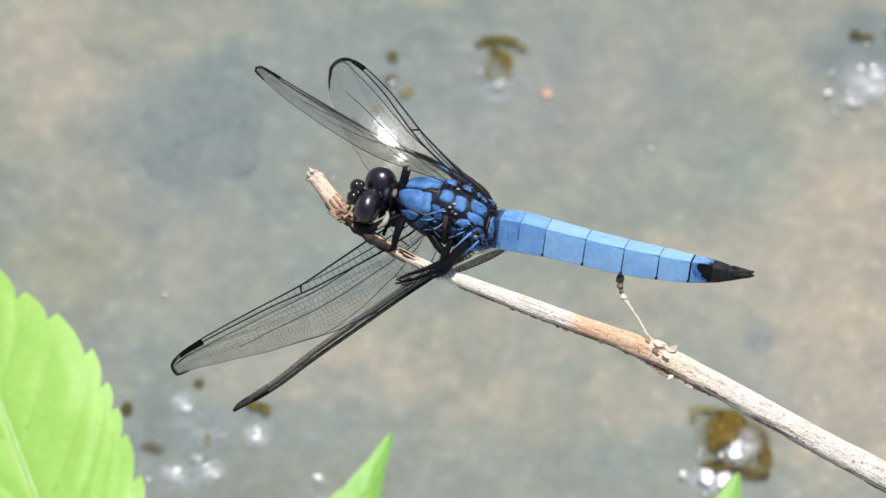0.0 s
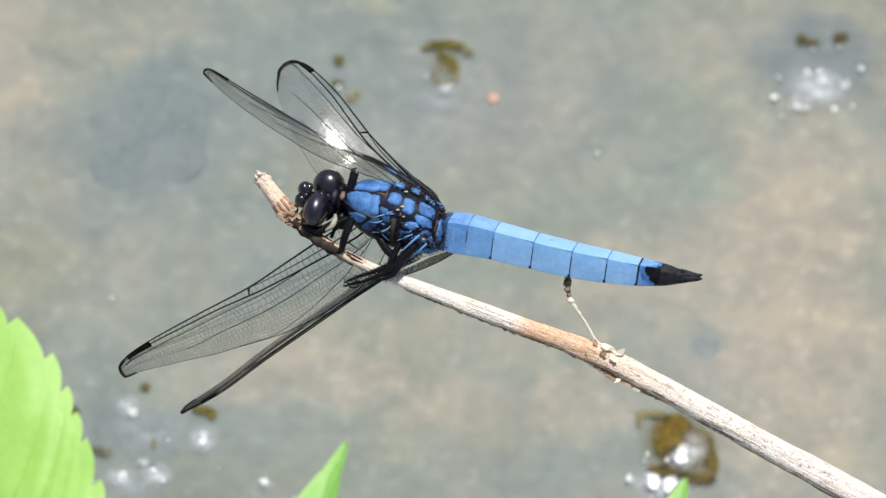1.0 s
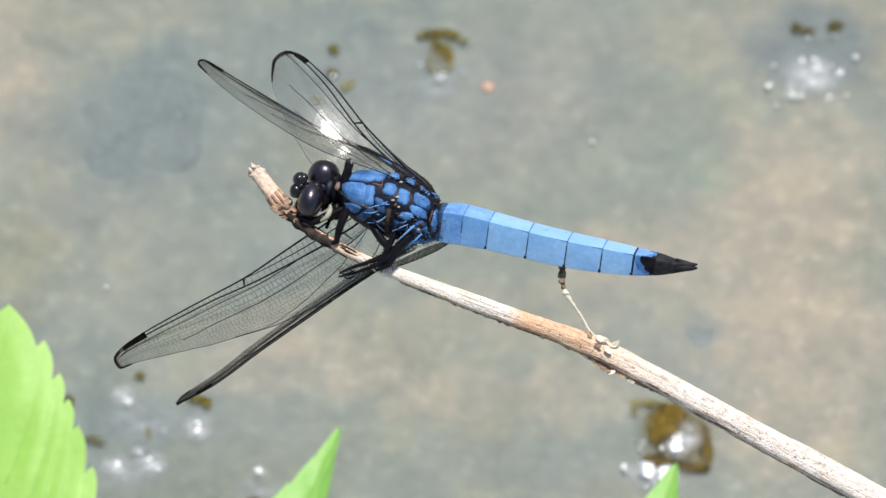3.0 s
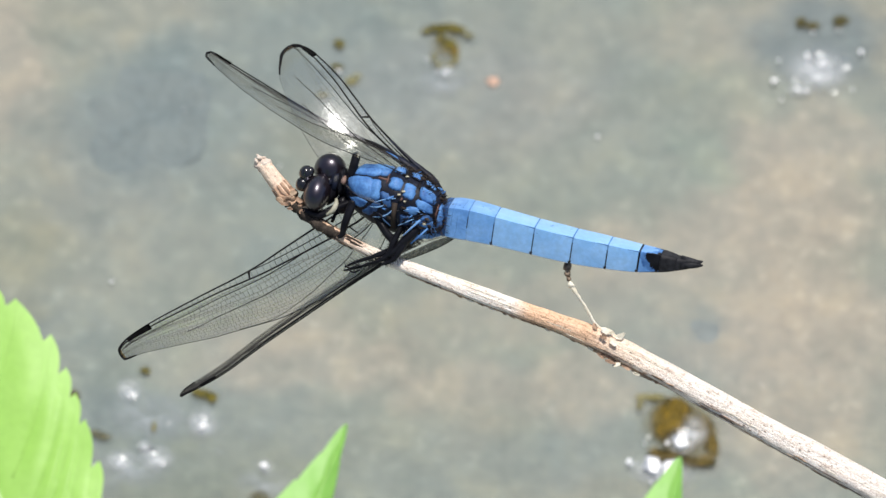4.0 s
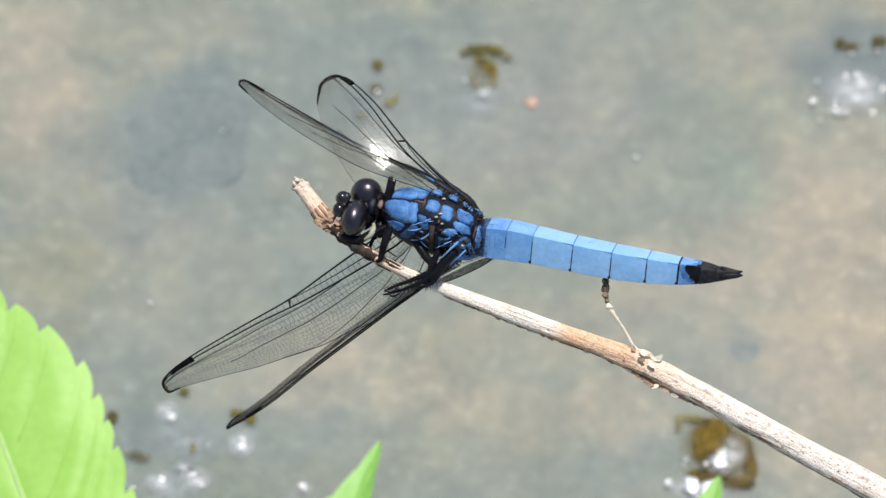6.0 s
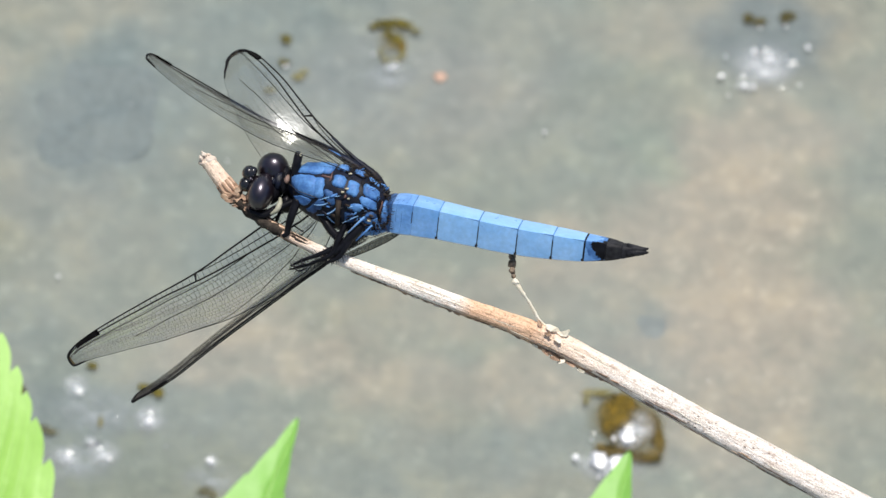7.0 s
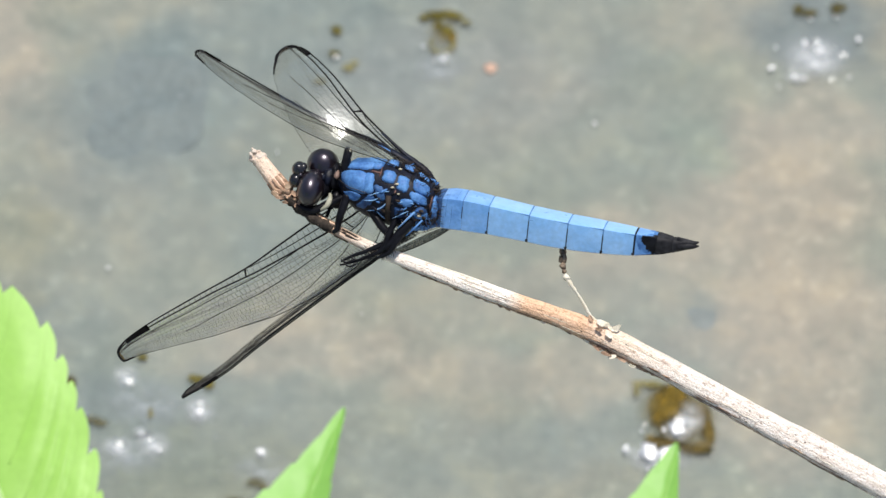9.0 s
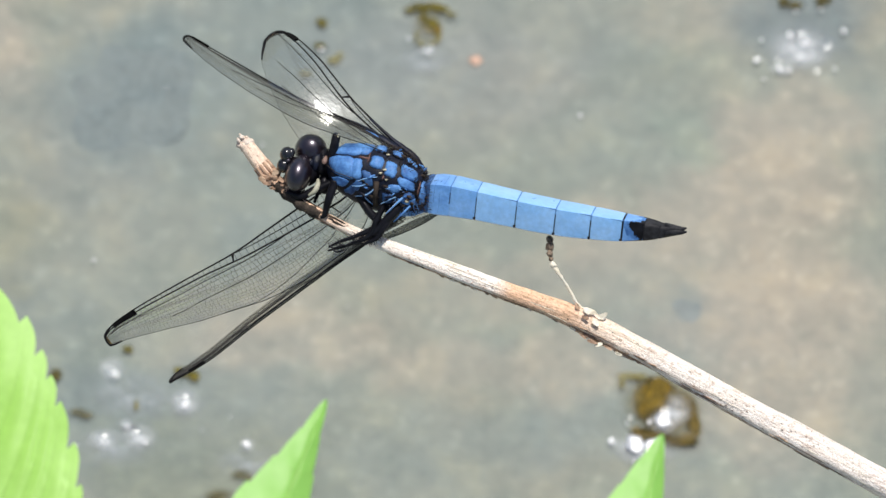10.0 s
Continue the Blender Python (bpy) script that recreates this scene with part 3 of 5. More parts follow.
algae(600, 188, [(0, 0, 11, 5)], 34, ALGAE_PALE)
algae(1462, 60, [(-8, -3, 9, 9), (10, 3, 14, 5)], 35, ALGAE_RIM)
algae(1522, 55, [(2, -2, 14, 7), (-3, 8, 5, 5)], 36, ALGAE_RIM)
algae(288, 675, [(0, 0, 9, 6), (5, 3, 5, 4)], 37, ALGAE_OLIVE)
algae(396, 720, [(-6, -4, 13, 8), (10, 4, 9, 8), (-18, -8, 8, 5)], 38, ALGAE_OLIVE)
algae(400, 720, [(2, 0, 9, 5)], 44, ALGAE_OLIVE)
algae(209, 788, [(-8, -3, 16, 7), (10, 3, 15, 6)], 39, ALGAE_SMEAR)
algae(164, 720, [(0, 0, 9, 10)], 40, ALGAE_RIM)
algae(306, 774, [(0, 0, 4, 9)], 43, ALGAE_PALE)
algae(490, 893, [(0, 0, 17, 9), (14, 8, 9, 6)], 41, ALGAE_SMEAR)
algae(452, 928, [(0, 0, 22, 10), (-8, 8, 14, 7)], 42, ALGAE_SMEAR)
algae(300, 952, [(0, 0, 34, 8), (22, 4, 14, 6)], 45, ALGAE_SMEAR)
for fx, fy, fr, fn in [(1179, 842, 26, 1), (1209, 848, 26, 1), (1229, 800, 24, 1), (1137, 836, 6, 2), (1166, 805, 3, 1), (1205, 803, 5, 1), (1177, 871, 3, 1),
                       (390, 774, 9, 2), (263, 709, 3, 1), (246, 836, 5, 1), (323, 839, 4, 2), (500, 841, 6, 2), (227, 521, 3, 2),
                       (627, 145, 4, 1), (783, 125, 3, 1), (816, 148, 3, 2), (824, 142, 3, 2), (1475, 76, 3, 1), (1520, 72, 3, 1), (1463, 117, 5, 2), (1413, 128, 3, 2), (1492, 132, 7, 3),
                       (1465, 135, 3, 1), (1517, 128, 3, 1), (1402, 164, 5, 2), (1445, 180, 5, 2), (1462, 182, 4, 1), (1480, 158, 3, 2), (1543, 180, 3, 2), (1417, 198, 2.5, 2), (1560, 113, 5, 3), (1088, 264, 3, 2), (524, 316, 2.5, 1),
                       (676, 602, 1.6, 1), (352, 215, 2, 1), (1372, 702, 1.5, 1), (1150, 272, 1.6, 1), (945, 560, 1.4, 1)]:
    foam(fx, fy, fr * (1.35 if fr < 8 else 1.1) * U2, int(fx + fy), fn, 1.0)
for bx, by, br, sd in [(1232, 785, 40, 1), (1170, 795, 18, 2), (813, 116, 11, 3), (1484, 118, 26, 4), (1440, 165, 24, 5), (1530, 140, 36, 6), (1510, 185, 22, 17),
                       (390, 760, 24, 7), (266, 722, 30, 8), (250, 830, 30, 9), (305, 822, 22, 10), (628, 132, 9, 11), 
                       (420, 818, 10, 13), (505, 848, 11, 14), (800, 150, 18, 15), (330, 770, 18, 16), (200, 845, 22, 18), (470, 795, 9, 19), (1200, 842, 22, 20), (1140, 838, 12, 21)]:
    bubble(bx, by, br * 0.55 * U2, sd)

# ---- twig ----
PIVOT = P(700, 470, -3.5)
twig = thing("twig", PIVOT, "dry bleached bare twig with peeling bark rising from the bank", "twig")
TWIG_LINE = [P(490, 319, -2.4), P(506, 340, -2.2), P(526, 365, -2.0), P(548, 390, -1.6), P(590, 424, -0.9), P(640, 454, -0.3), P(700, 483, 0.2),
             P(760, 507, 0.5), P(860, 544, 0.9), P(950, 577, 1.2), P(1030, 605, 1.6), P(1095, 633, 2.0), P(1200, 687, 2.8), P(1300, 742, 3.6),
             P(1400, 797, 4.4), P(1500, 851, 5.2), P(1620, 915, 6.0), P(1740, 980, 6.8), P(1860, 1045, 7.6)]
RAD = [13, 14.5, 16, 10, 8.5, 9.5, 11, 12.5, 14.5, 16, 17.5, 22, 21.5, 22.5, 23.5, 25, 26, 27, 28]


def water_below(p, sway=0.0):
    """The board point straight under p, just in the mud of the pond."""
    w = STAGE @ p
    return STAGE.inverted() @ Vector((w.x + sway, w.y, -0.005))


def chip(c, a, b, tilt, seed):
    """A thin angular flake, a and b its half sizes in drawing units, tilt in degrees."""
    rnd = random.Random(seed)
    ca, sa = math.cos(radians(tilt)), math.sin(radians(tilt))
    rim = []
    for k in range(7):
        t = 6.283 * (k + rnd.uniform(-0.3, 0.3)) / 7
        q = rnd.uniform(0.75, 1.15)
        x, y = a * q * math.cos(t), b * q * math.sin(t)
        rim.append((x * ca - y * sa, x * sa + y * ca, rnd.uniform(-2, 2) + x * 0.15))
    top = [c + Vector((x, y, z + 1.2)) * U for x, y, z in rim]
    low = [c + Vector((x * 0.9, y * 0.9, z - 1.6)) * U for x, y, z in rim]
    return rings([low, top])


def skin(a):
    """The stem's cross-section: a dried, flattened round whose flat side faces up; a in radians."""
    b = a - radians(10)
    return 0.95 * (abs(math.cos(b)) ** 2.7 + abs(math.sin(b)) ** 2.7) ** (-1 / 2.7)


def build_twig():
    end = TWIG_LINE[-1]
    tail_pts = [end + (water_below(end, 0.06) - end) * f + Vector((0.02 * f * (1 - f), 0, 0)) for f in (0.35, 0.7, 1.0)]
    pts = smooth_line(TWIG_LINE + tail_pts, 150)
    rad_at = np.interp(np.linspace(0, 1, 150), np.linspace(0, 1, len(RAD) + 3), RAD + [29, 31, 33])
    k = 28
    loops, uvs = [], []
    run = 0.0
    for i, p in enumerate(pts):
        d = pts[min(i + 1, 149)] - pts[max(i - 1, 0)]
        run += (p - pts[max(i - 1, 0)]).length
        s, t = frame_at(d)
        lp = []
        for j in range(k):
            a = 2 * math.pi * j / k
            q = 1 + 0.10 * noise.noise(Vector((math.cos(a) * 1.5, math.sin(a) * 1.5, i * 0.12))) + 0.08 * noise.noise(Vector((j * 0.9, i * 0.5, 3)))
            r = rad_at[i] * U * q * skin(a) * (0.75 if i == 0 else 1)
            lp.append(p + s * (math.cos(a) * r) + t * (math.sin(a) * r))
            uvs.append((run, j / k * 0.008))
        loops.append(lp)
    part("stem", rings(loops), TWIG, twig, uvs=uvs)
    # frayed end
    rnd = random.Random(5)
    fr = []
    for i in range(9):
        a = rnd.random() * 6.28
        o = Vector((math.cos(a), math.sin(a), 0.4)) * 8 * U
        b = TWIG_LINE[0] + o
        fr.append(tube([b + Vector((8, -10, 0)) * U, b, b + Vector((-4 - 5 * rnd.random(), 5 + 4 * rnd.random(), 0)) * U], [3 * U, 3.5 * U, 1.5 * U], 6))
    for i in range(10):
        a = rnd.random() * 6.28
        fr.append(lump(TWIG_LINE[0] + Vector((math.cos(a) * 8 - 2, math.sin(a) * 8 + 2, 4 + 5 * rnd.random())) * U, rnd.uniform(4, 7) * U, rnd.uniform(3, 5) * U, 4 * U, i, 0.7, 10, 7))
    fr.append(lump(TWIG_LINE[0] + Vector((2, -3, 1)) * U, 14 * U, 13 * U, 12 * U, 4, 0.4, 18, 12))
    part("frayed_tip", join(fr), PALE_WOOD, twig, "splintered pale end")
    # broken joint with dark sheath
    part("joint", lump(P(534, 378, -1.7), 19 * U, 14 * U, 15 * U, 3, 0.6), SHEATH, twig, "rough brown broken node")
    part("joint", lump(P(555, 396, -1.4), 12 * U, 9 * U, 10 * U, 4, 0.7), SHEATH, twig, "rough brown broken node")
    rim = []
    for i in range(11):
        a = 6.28 * i / 11
        o = (Vector((0.75, 0.66, 0)) * math.cos(a) + Vector((0, 0, 1)) * math.sin(a)) * 14 * U
        b = P(527, 368, -1.9) + o
        rim.append(tube([b + Vector((-8, 11, 0)) * U, b, b + Vector((7 + 7 * rnd.random(), -9 - 6 * rnd.random(), 0)) * U + o * 0.25], [2.5 * U, 3.4 * U, 1.2 * U], 6))
    part("sheath_rim", join(rim), SHEATH, twig, "ragged brown edge of split bark")
    part("spur", tube([P(538, 385, -1.4), P(540, 393, -1.0), P(531, 396, -0.6)], [4 * U, 3 * U, 1.5 * U], 6), BROWN, twig)
    # chips and flakes of bark at the knot
    for x, y, a, b, tilt, z, sd, m in [(1101, 615, 15, 6.5, -14, 3.6, 1, FLAKE), (1124, 623, 10, 6, 22, 3.6, 2, FLAKE), (1112, 634, 9, 5, -40, 4.0, 3, FLAKE), (1080, 607, 9, 4, -60, 3.2, 4, SHEATH), (1094, 625, 7, 4, -20, 3.9, 5, SHEATH),
                                        (1106, 668, 11, 4, -20, 3.1, 6, SHEATH), (1118, 673, 9, 4, 10, 3.1, 7, FLAKE), (1090, 658, 8, 3, -35, 3.0, 8, SHEATH), (1134, 678, 10, 3, -30, 3.3, 9, SHEATH), (1152, 689, 9, 3, -25, 3.4, 10, FLAKE), (1086, 640, 8, 3, -50, 2.8, 11, SHEATH)]:
        part("bark_flake", chip(P(x, y, z), a, b, tilt, sd), m, twig, "pale peeling flake of bark" if m is FLAKE else "rust-brown flake of bark", smooth=False)

    def on_stem(x, turn, lift=0.0):
        """A point of the stem's skin: turn 0 faces the lens, 90 the lower edge."""
        q = min(range(149), key=lambda i: abs(pts[i].x - P(x, 0).x))
        f = (P(x, 0).x - pts[q].x) / max(1e-9, (pts[q + 1] - pts[q]).x)
        c = pts[q] + (pts[q + 1] - pts[q]) * f
        s, t = frame_at(pts[q + 1] - pts[q])
        s = s if s.y < 0 else -s
        t = t if t.z > 0 else -t
        r = (rad_at[q] * skin(radians(90 - turn)) + lift) * U
        return c + s * (math.sin(radians(turn)) * r) + t * (math.cos(radians(turn)) * r)

    # crust of split bark under the knot
    for i in range(24):
        x0 = 1078 + 5.4 * i + rnd.uniform(-2, 2)
        c = on_stem(x0, rnd.uniform(62, 92), 0.8)
        part("bark_flake", chip(c, rnd.uniform(4, 9), rnd.uniform(2, 4), -28 + rnd.uniform(-25, 25), 40 + i), (SHEATH, FLAKE, SHEATH, TAN_BARK)[i % 4], twig, "rust-brown flake of bark", smooth=False)
    # dark cracks and rusty fibres along the lower side
    for i in range(100):
        x0 = 1060 + 470 * rnd.random() ** 1.25
        ln = rnd.uniform(10, 26) if i % 4 else rnd.uniform(30, 80)
        a = rnd.uniform(34, 82) if x0 < 1450 else rnd.uniform(55, 85)
        b = a + rnd.uniform(-7, 7)
        r = rnd.uniform(0.5, 1.3)
        geo = tube([on_stem(x0 + ln * k / 6, a + (b - a) * k / 6, 0.1 + 0.4 * rnd.random()) for k in range(7)], [0.3 * U] + [r * U * rnd.uniform(0.6, 1.2) for k in range(5)] + [0.3 * U], 5)
        part("bark_strip", geo, (BARK_CRACK, TAN_BARK, SHEATH, SHEATH)[i % 4], twig)
    for i in range(80):
        x0 = rnd.choice((rnd.uniform(880, 1090), rnd.uniform(1130, 1560), rnd.uniform(1340, 1480)))
        c = on_stem(x0, rnd.uniform(-60, 80), -0.3)
        r = rnd.uniform(0.3, 0.8)
        part("bark_speck", lump(c, r * 3.2 * U, r * U, r * U, i, 0.5, 8, 6, axes=(Vector((0.88, -0.47, 0)), Vector((0.47, 0.88, 0)), Vector((0, 0, 1)))), (BARK_CRACK, SHEATH)[i % 2], twig)
    # torn bark along the lower edge, with a few lifted flakes
    for i in range(46):
        x0 = rnd.uniform(745, 1075)
        ln = rnd.uniform(12, 46)
        a = rnd.uniform(66, 96)
        r = rnd.uniform(0.7, 1.8)
        geo = tube([on_stem(x0 + ln * k / 6, a + rnd.uniform(-5, 5), 0.4 + 0.8 * rnd.random()) for k in range(7)], [0.3 * U] + [r * U * rnd.uniform(0.6, 1.2) for k in range(5)] + [0.3 * U], 5)
        part("bark_strip", geo, (SHEATH, BARK_CRACK, TAN_BARK, SHEATH, TAN_BARK)[i % 5], twig)
    for i, x0 in enumerate((868, 882, 846, 905, 925, 938, 1002, 1048)):
        part("bark_flake", chip(on_stem(x0, 92, 1.5), rnd.uniform(5, 10), rnd.uniform(1.8, 3), -20 + rnd.uniform(-15, 15), 80 + i), (FLAKE, BARK_CRACK, SHEATH)[i % 3], twig, "lifted flake of bark", smooth=False)
    # long ridges of fibre that stand proud of the upper side
    for i in range(22):
        x0 = rnd.uniform(760, 1540)
        ln = rnd.uniform(30, 110)
        a = rnd.uniform(-80, 60)
        r = rnd.uniform(0.5, 1.1)
        geo = tube([on_stem(x0 + ln * k / 8, a + rnd.uniform(-2, 2), -0.2) for k in range(9)], [0.2 * U] + [r * U * rnd.uniform(0.7, 1.1) for k in range(7)] + [0.2 * U], 5)
        part("fibre_ridge", geo, FLAKE, twig)
    part("neck_bark", tube(smooth_line([P(546, 392, -1.3), P(562, 407, -1.1), P(585, 424, -0.7), P(606, 437, -0.4), P(624, 447, -0.2)], 24), [(9.5 + 1.5 * math.sin(i * 1.1)) * U for i in range(24)], 12, 0.25, 9), NECK_BARK, twig, "dark weathered bark round the thin neck")
    # dark weathered bark on the thin neck behind the broken node
    for i in range(26):
        x0 = rnd.uniform(548, 640)
        a = rnd.uniform(-95, 95)
        geo = tube([on_stem(x0 + rnd.uniform(16, 40) * k / 5, a + rnd.uniform(-4, 4), 0.6) for k in range(6)], [0.4 * U] + [rnd.uniform(1.2, 2.6) * U for k in range(4)] + [0.4 * U], 5)
        part("bark_strip", geo, (BROWN, BARK_CRACK, BROWN, SHEATH)[i % 4], twig)
    for i, (x0, y0, a, b) in enumerate([(522, 384, 9, 5), (530, 391, 8, 4), (545, 372, 8, 5), (556, 384, 9, 5), (568, 398, 8, 5), (561, 404, 7, 4), (574, 408, 7, 4), (540, 399, 6, 3)]):
        part("bark_flake", chip(P(x0, y0, -0.5), a, b, -40 + 30 * (i % 3), 120 + i), (TAN_BARK, SHEATH, TAN_BARK, SHEATH)[i % 4], twig, "crumbling bark at the broken node", smooth=False)
    # thin side shoot that carries a dark withered bud
    shoot = part("side_shoot", tube(smooth_line([P(1090, 610, 2.4), P(1078, 598, 2.8), P(1062, 570, 3.2), P(1050, 553, 3.6), P(1041, 540, 3.8), P(1034, 527, 3.8)], 18),
                 [3.5 * U] + [2.4 * U] * 5 + [2.2 * U] * 4 + [3.2 * U] * 3 + [4.0 * U] * 3 + [3 * U] * 2, 8, 0.5, 3), FLAKE, twig, "thin whitish broken side shoot")
    part("husk", join([lump(P(1037, 533, 3.9), 6 * U, 5 * U, 5 * U, 11, 0.6, 10, 7), lump(P(1043, 543, 3.8), 3.5 * U, 5 * U, 3.5 * U, 12, 0.6, 10, 7)]), FLAKE, shoot, "white papery husk")
    part("withered_bud", join([lump(P(1031, 500, 2.4), 7.5 * U, 9 * U, 7 * U, 5, 0.4, 12, 8), lump(P(1031, 513, 2.6), 6 * U, 7 * U, 6 * U, 6, 0.4, 12, 8), lump(P(1031, 488, 2.2), 6.5 * U, 8 * U, 6 * U, 7, 0.4, 12, 8),
                               lump(P(1033, 522, 2.7), 4 * U, 5 * U, 4 * U, 8, 0.3, 10, 6)]), BUD, shoot, "dark speckled withered bud")


NECK_BARK = simple("dark_weathered_bark", (0.018, 0.015, 0.013), (0.09, 0.07, 0.055), 800, 0.8, 0.6, 0.0002, spec=0.2)
BUD = simple("speckled_bud", (0.035, 0.022, 0.016), (0.36, 0.27, 0.19), 1500, 0.8, 0.5, 0.0002)
PALE_WOOD = simple("fresh_broken_wood", (0.66, 0.52, 0.42), (0.80, 0.70, 0.60), 900, 0.7, 0.5, 0.0002)
FLAKE = simple("bark_flake", (0.82, 0.73, 0.56), (0.90, 0.85, 0.72), 700, 0.7, 0.5, 0.0002)
TAN_BARK = simple("tan_bark", (0.50, 0.33, 0.21), (0.72, 0.53, 0.37), 700, 0.75, 0.6, 0.0003)
BARK_CRACK = simple("dark_bark_crack", (0.10, 0.07, 0.055), (0.24, 0.17, 0.13), 900, 0.8, 0.5, 0.0002)
SHEATH = simple("brown_bark", (0.24, 0.14, 0.09), (0.60, 0.40, 0.27), 700, 0.75, 0.6, 0.0003)
build_twig()

# ---- dragonfly ----
fly = thing("dragonfly", PIVOT, "blue and black skimmer dragonfly clinging to the twig tip", "dragonfly")
AX = Vector((0.972, -0.194, 0.135)).normalized()         # towards the tail
UPV = Vector((0.03, 0.50, 0.865))
UPV = (UPV - AX * UPV.dot(AX)).normalized()
LEFT = UPV.cross(-AX).normalized()


def zline(x):
    return (x - 720) * U * 1000 * 0.139


AB_UP = Vector((0.03, 0.37, 0.93))                       # the abdomen is rolled a little to the lens
AB_UP = (AB_UP - AX * AB_UP.dot(AX)).normalized()
AB_LEFT = AB_UP.cross(-AX).normalized()
EDGE_X = [800, 815, 835, 860, 900, 950, 1000, 1050, 1100, 1150, 1200, 1225, 1250, 1268]
EDGE_T = [380, 378, 378, 382, 393, 407, 420, 432, 443, 455, 467, 476, 484, 488]
EDGE_B = [443, 447, 451, 455, 462, 473, 485, 495, 502, 507, 507, 504, 498, 494]


def ab_ring(x, k=28, grow=1.0):
    t, b = np.interp(x, EDGE_X, EDGE_T), np.interp(x, EDGE_X, EDGE_B)
    c = P(x, (t + b) / 2 - 2, zline(x))
    w = (b - t) / 2 * U / 0.94 * grow
    lp = []
    for j in range(k):
        a = 2 * math.pi * j / k
        cx, sy = math.cos(a), math.sin(a)
        y = 1.22 * (1 - abs(cx) ** 1.12) if sy >= 0 else -0.85 * abs(sy)
        lp.append(c + AB_LEFT * (w * cx) + AB_UP * (w * 0.86 * y))
    return lp[::-1]


WAIST = P(806, 410, zline(806))


def abdomen():
    cuts = [803, 820, 857, 903, 973, 1041, 1103, 1158, 1194]
    for i in range(len(cuts) - 1):
        x0, x1 = cuts[i], cuts[i + 1]
        xs = [x0 + (x1 - x0) * f for f in (0.0, 0.04, 0.2, 0.4, 0.6, 0.8, 1 - (1.0 + 0.2 * i) / (x1 - x0), 1.0)]
        grows = [0.965, 1.0, 1.006, 1.008, 1.008, 1.006, 1.0, 0.985]
        geo = rings([ab_ring(x, 28, g) for x, g in zip(xs, grows)])
        last = i == len(cuts) - 2
        ids = []
        for r in range(len(xs) - 1):
            for j in range(28):
                up = 5 <= (27 - j) <= 9
                dark = r == len(xs) - 2 or (last and (r >= 5 or (up and r >= 1)))
                # the first seams fade out over the back
                if i == 1 and not 14 <= j <= 22 or i == 0:
                    dark = False
                ids.append((2 if i < 6 and 7 <= 27 - j <= 14 else 1) if dark else 0)
        ids += [1, 1]
        if last:
            k, xs = 96, [x0 + (x1 - x0) * r / 60 for r in range(61)]
            geo = rings([ab_ring(x, k, 0.975 if r == 0 else 1.0) for r, x in enumerate(xs)])
            ids = []
            for r in range(60):
                for j in range(k):
                    a = 360 * (k - 1 - j) / k                  # 90 is the ridge
                    edge = float(np.interp(a, (0, 8, 18, 32, 52, 68, 82, 92, 100, 115, 180, 340, 352, 360), (0.5, 0.72, 0.86, 0.72, 0.52, 0.34, 0.16, 0.2, 0.7, 0.95, 0.9, 0.5, 0.3, 0.4)))
                    here = r / 60 - edge + 0.22 * noise.noise(Vector((r * 0.10, j * 0.16, 2))) + 0.12 * noise.noise(Vector((r * 0.4, j * 0.6, 5)))
                    ids.append(1 if here > 0.04 or r < 2 else 2 if here > -0.28 else 0)
            ids += [1, 1]
        if i == 0:
            belly = seg = part("abdomen", geo, [FLANK_BLUE, BLACK], fly, "long pale blue abdomen with fine black seams", ids=ids, origin=WAIST)
        else:
            seg = part("abdomen_segment", geo, [BLUE_BASE2 if i < 2 or last else BLUE_MID if i == 2 else BLUE, BLACK, BLUE_DEEP], belly, ids=ids)
        seg.data.set_sharp_from_angle(angle=radians(32))
    for x0, x1 in [(1194, 1222), (1222, 1240)]:
        geo = rings([ab_ring(x0 + (x1 - x0) * f, 20, g) for f, g in ((0, 0.97), (0.1, 1.0), (0.5, 1.01), (0.9, 1.0), (1, 0.94))])
        part("abdomen_segment", geo, BLACK_SOFT, belly, "sooty black tail segment")
    for sgn, yy in ((-1, 486), (1, 491)):
        z = zline(1240)
        part("tail_appendage", tube([P(1230, 487 + 3 * sgn, z), P(1246, yy - 0.5, z + 0.2), P(1259, yy + 0.5, z + 0.3), P(1268, yy + sgn, z + 0.3)], [10 * U, 7.5 * U, 4.5 * U, 1.2 * U], 8, 0.2), BLACK_SOFT, belly)
    # dark ends of the seams and faint bruises on the flanks
    for x in cuts[3:8]:
        p = ab_ring(x - 1.5)
        q = max(p, key=lambda v: v.dot(AB_LEFT))
        part("seam_end", lump(q - AB_LEFT * 2.2 * U + AB_UP * 1.5 * U, 2.6 * U, 4 * U, 2 * U, int(x), 0.4, 10, 7, axes=(AX, AB_LEFT, AB_UP)), BLACK, belly)
    rnd = random.Random(31)
    for i in range(26):
        x = rnd.choice((rnd.uniform(822, 900), rnd.uniform(860, 1180)))
        lp = ab_ring(x)
        k = rnd.randint(0, 27)
        a, b = lp[k], lp[(k + 1) % 28]
        if (a - P(x, 0, zline(x))).z < -0.0005:
            continue
        c = a.lerp(b, rnd.random())
        part("bruise", tube([c - AX * rnd.uniform(2, 5) * U, c + AB_LEFT * rnd.uniform(-1, 1) * U, c + AX * rnd.uniform(2, 5) * U + AB_LEFT * rnd.uniform(-4, 4) * U], [0.2 * U, 0.55 * U, 0.2 * U], 5), BLUE_DEEP, belly)
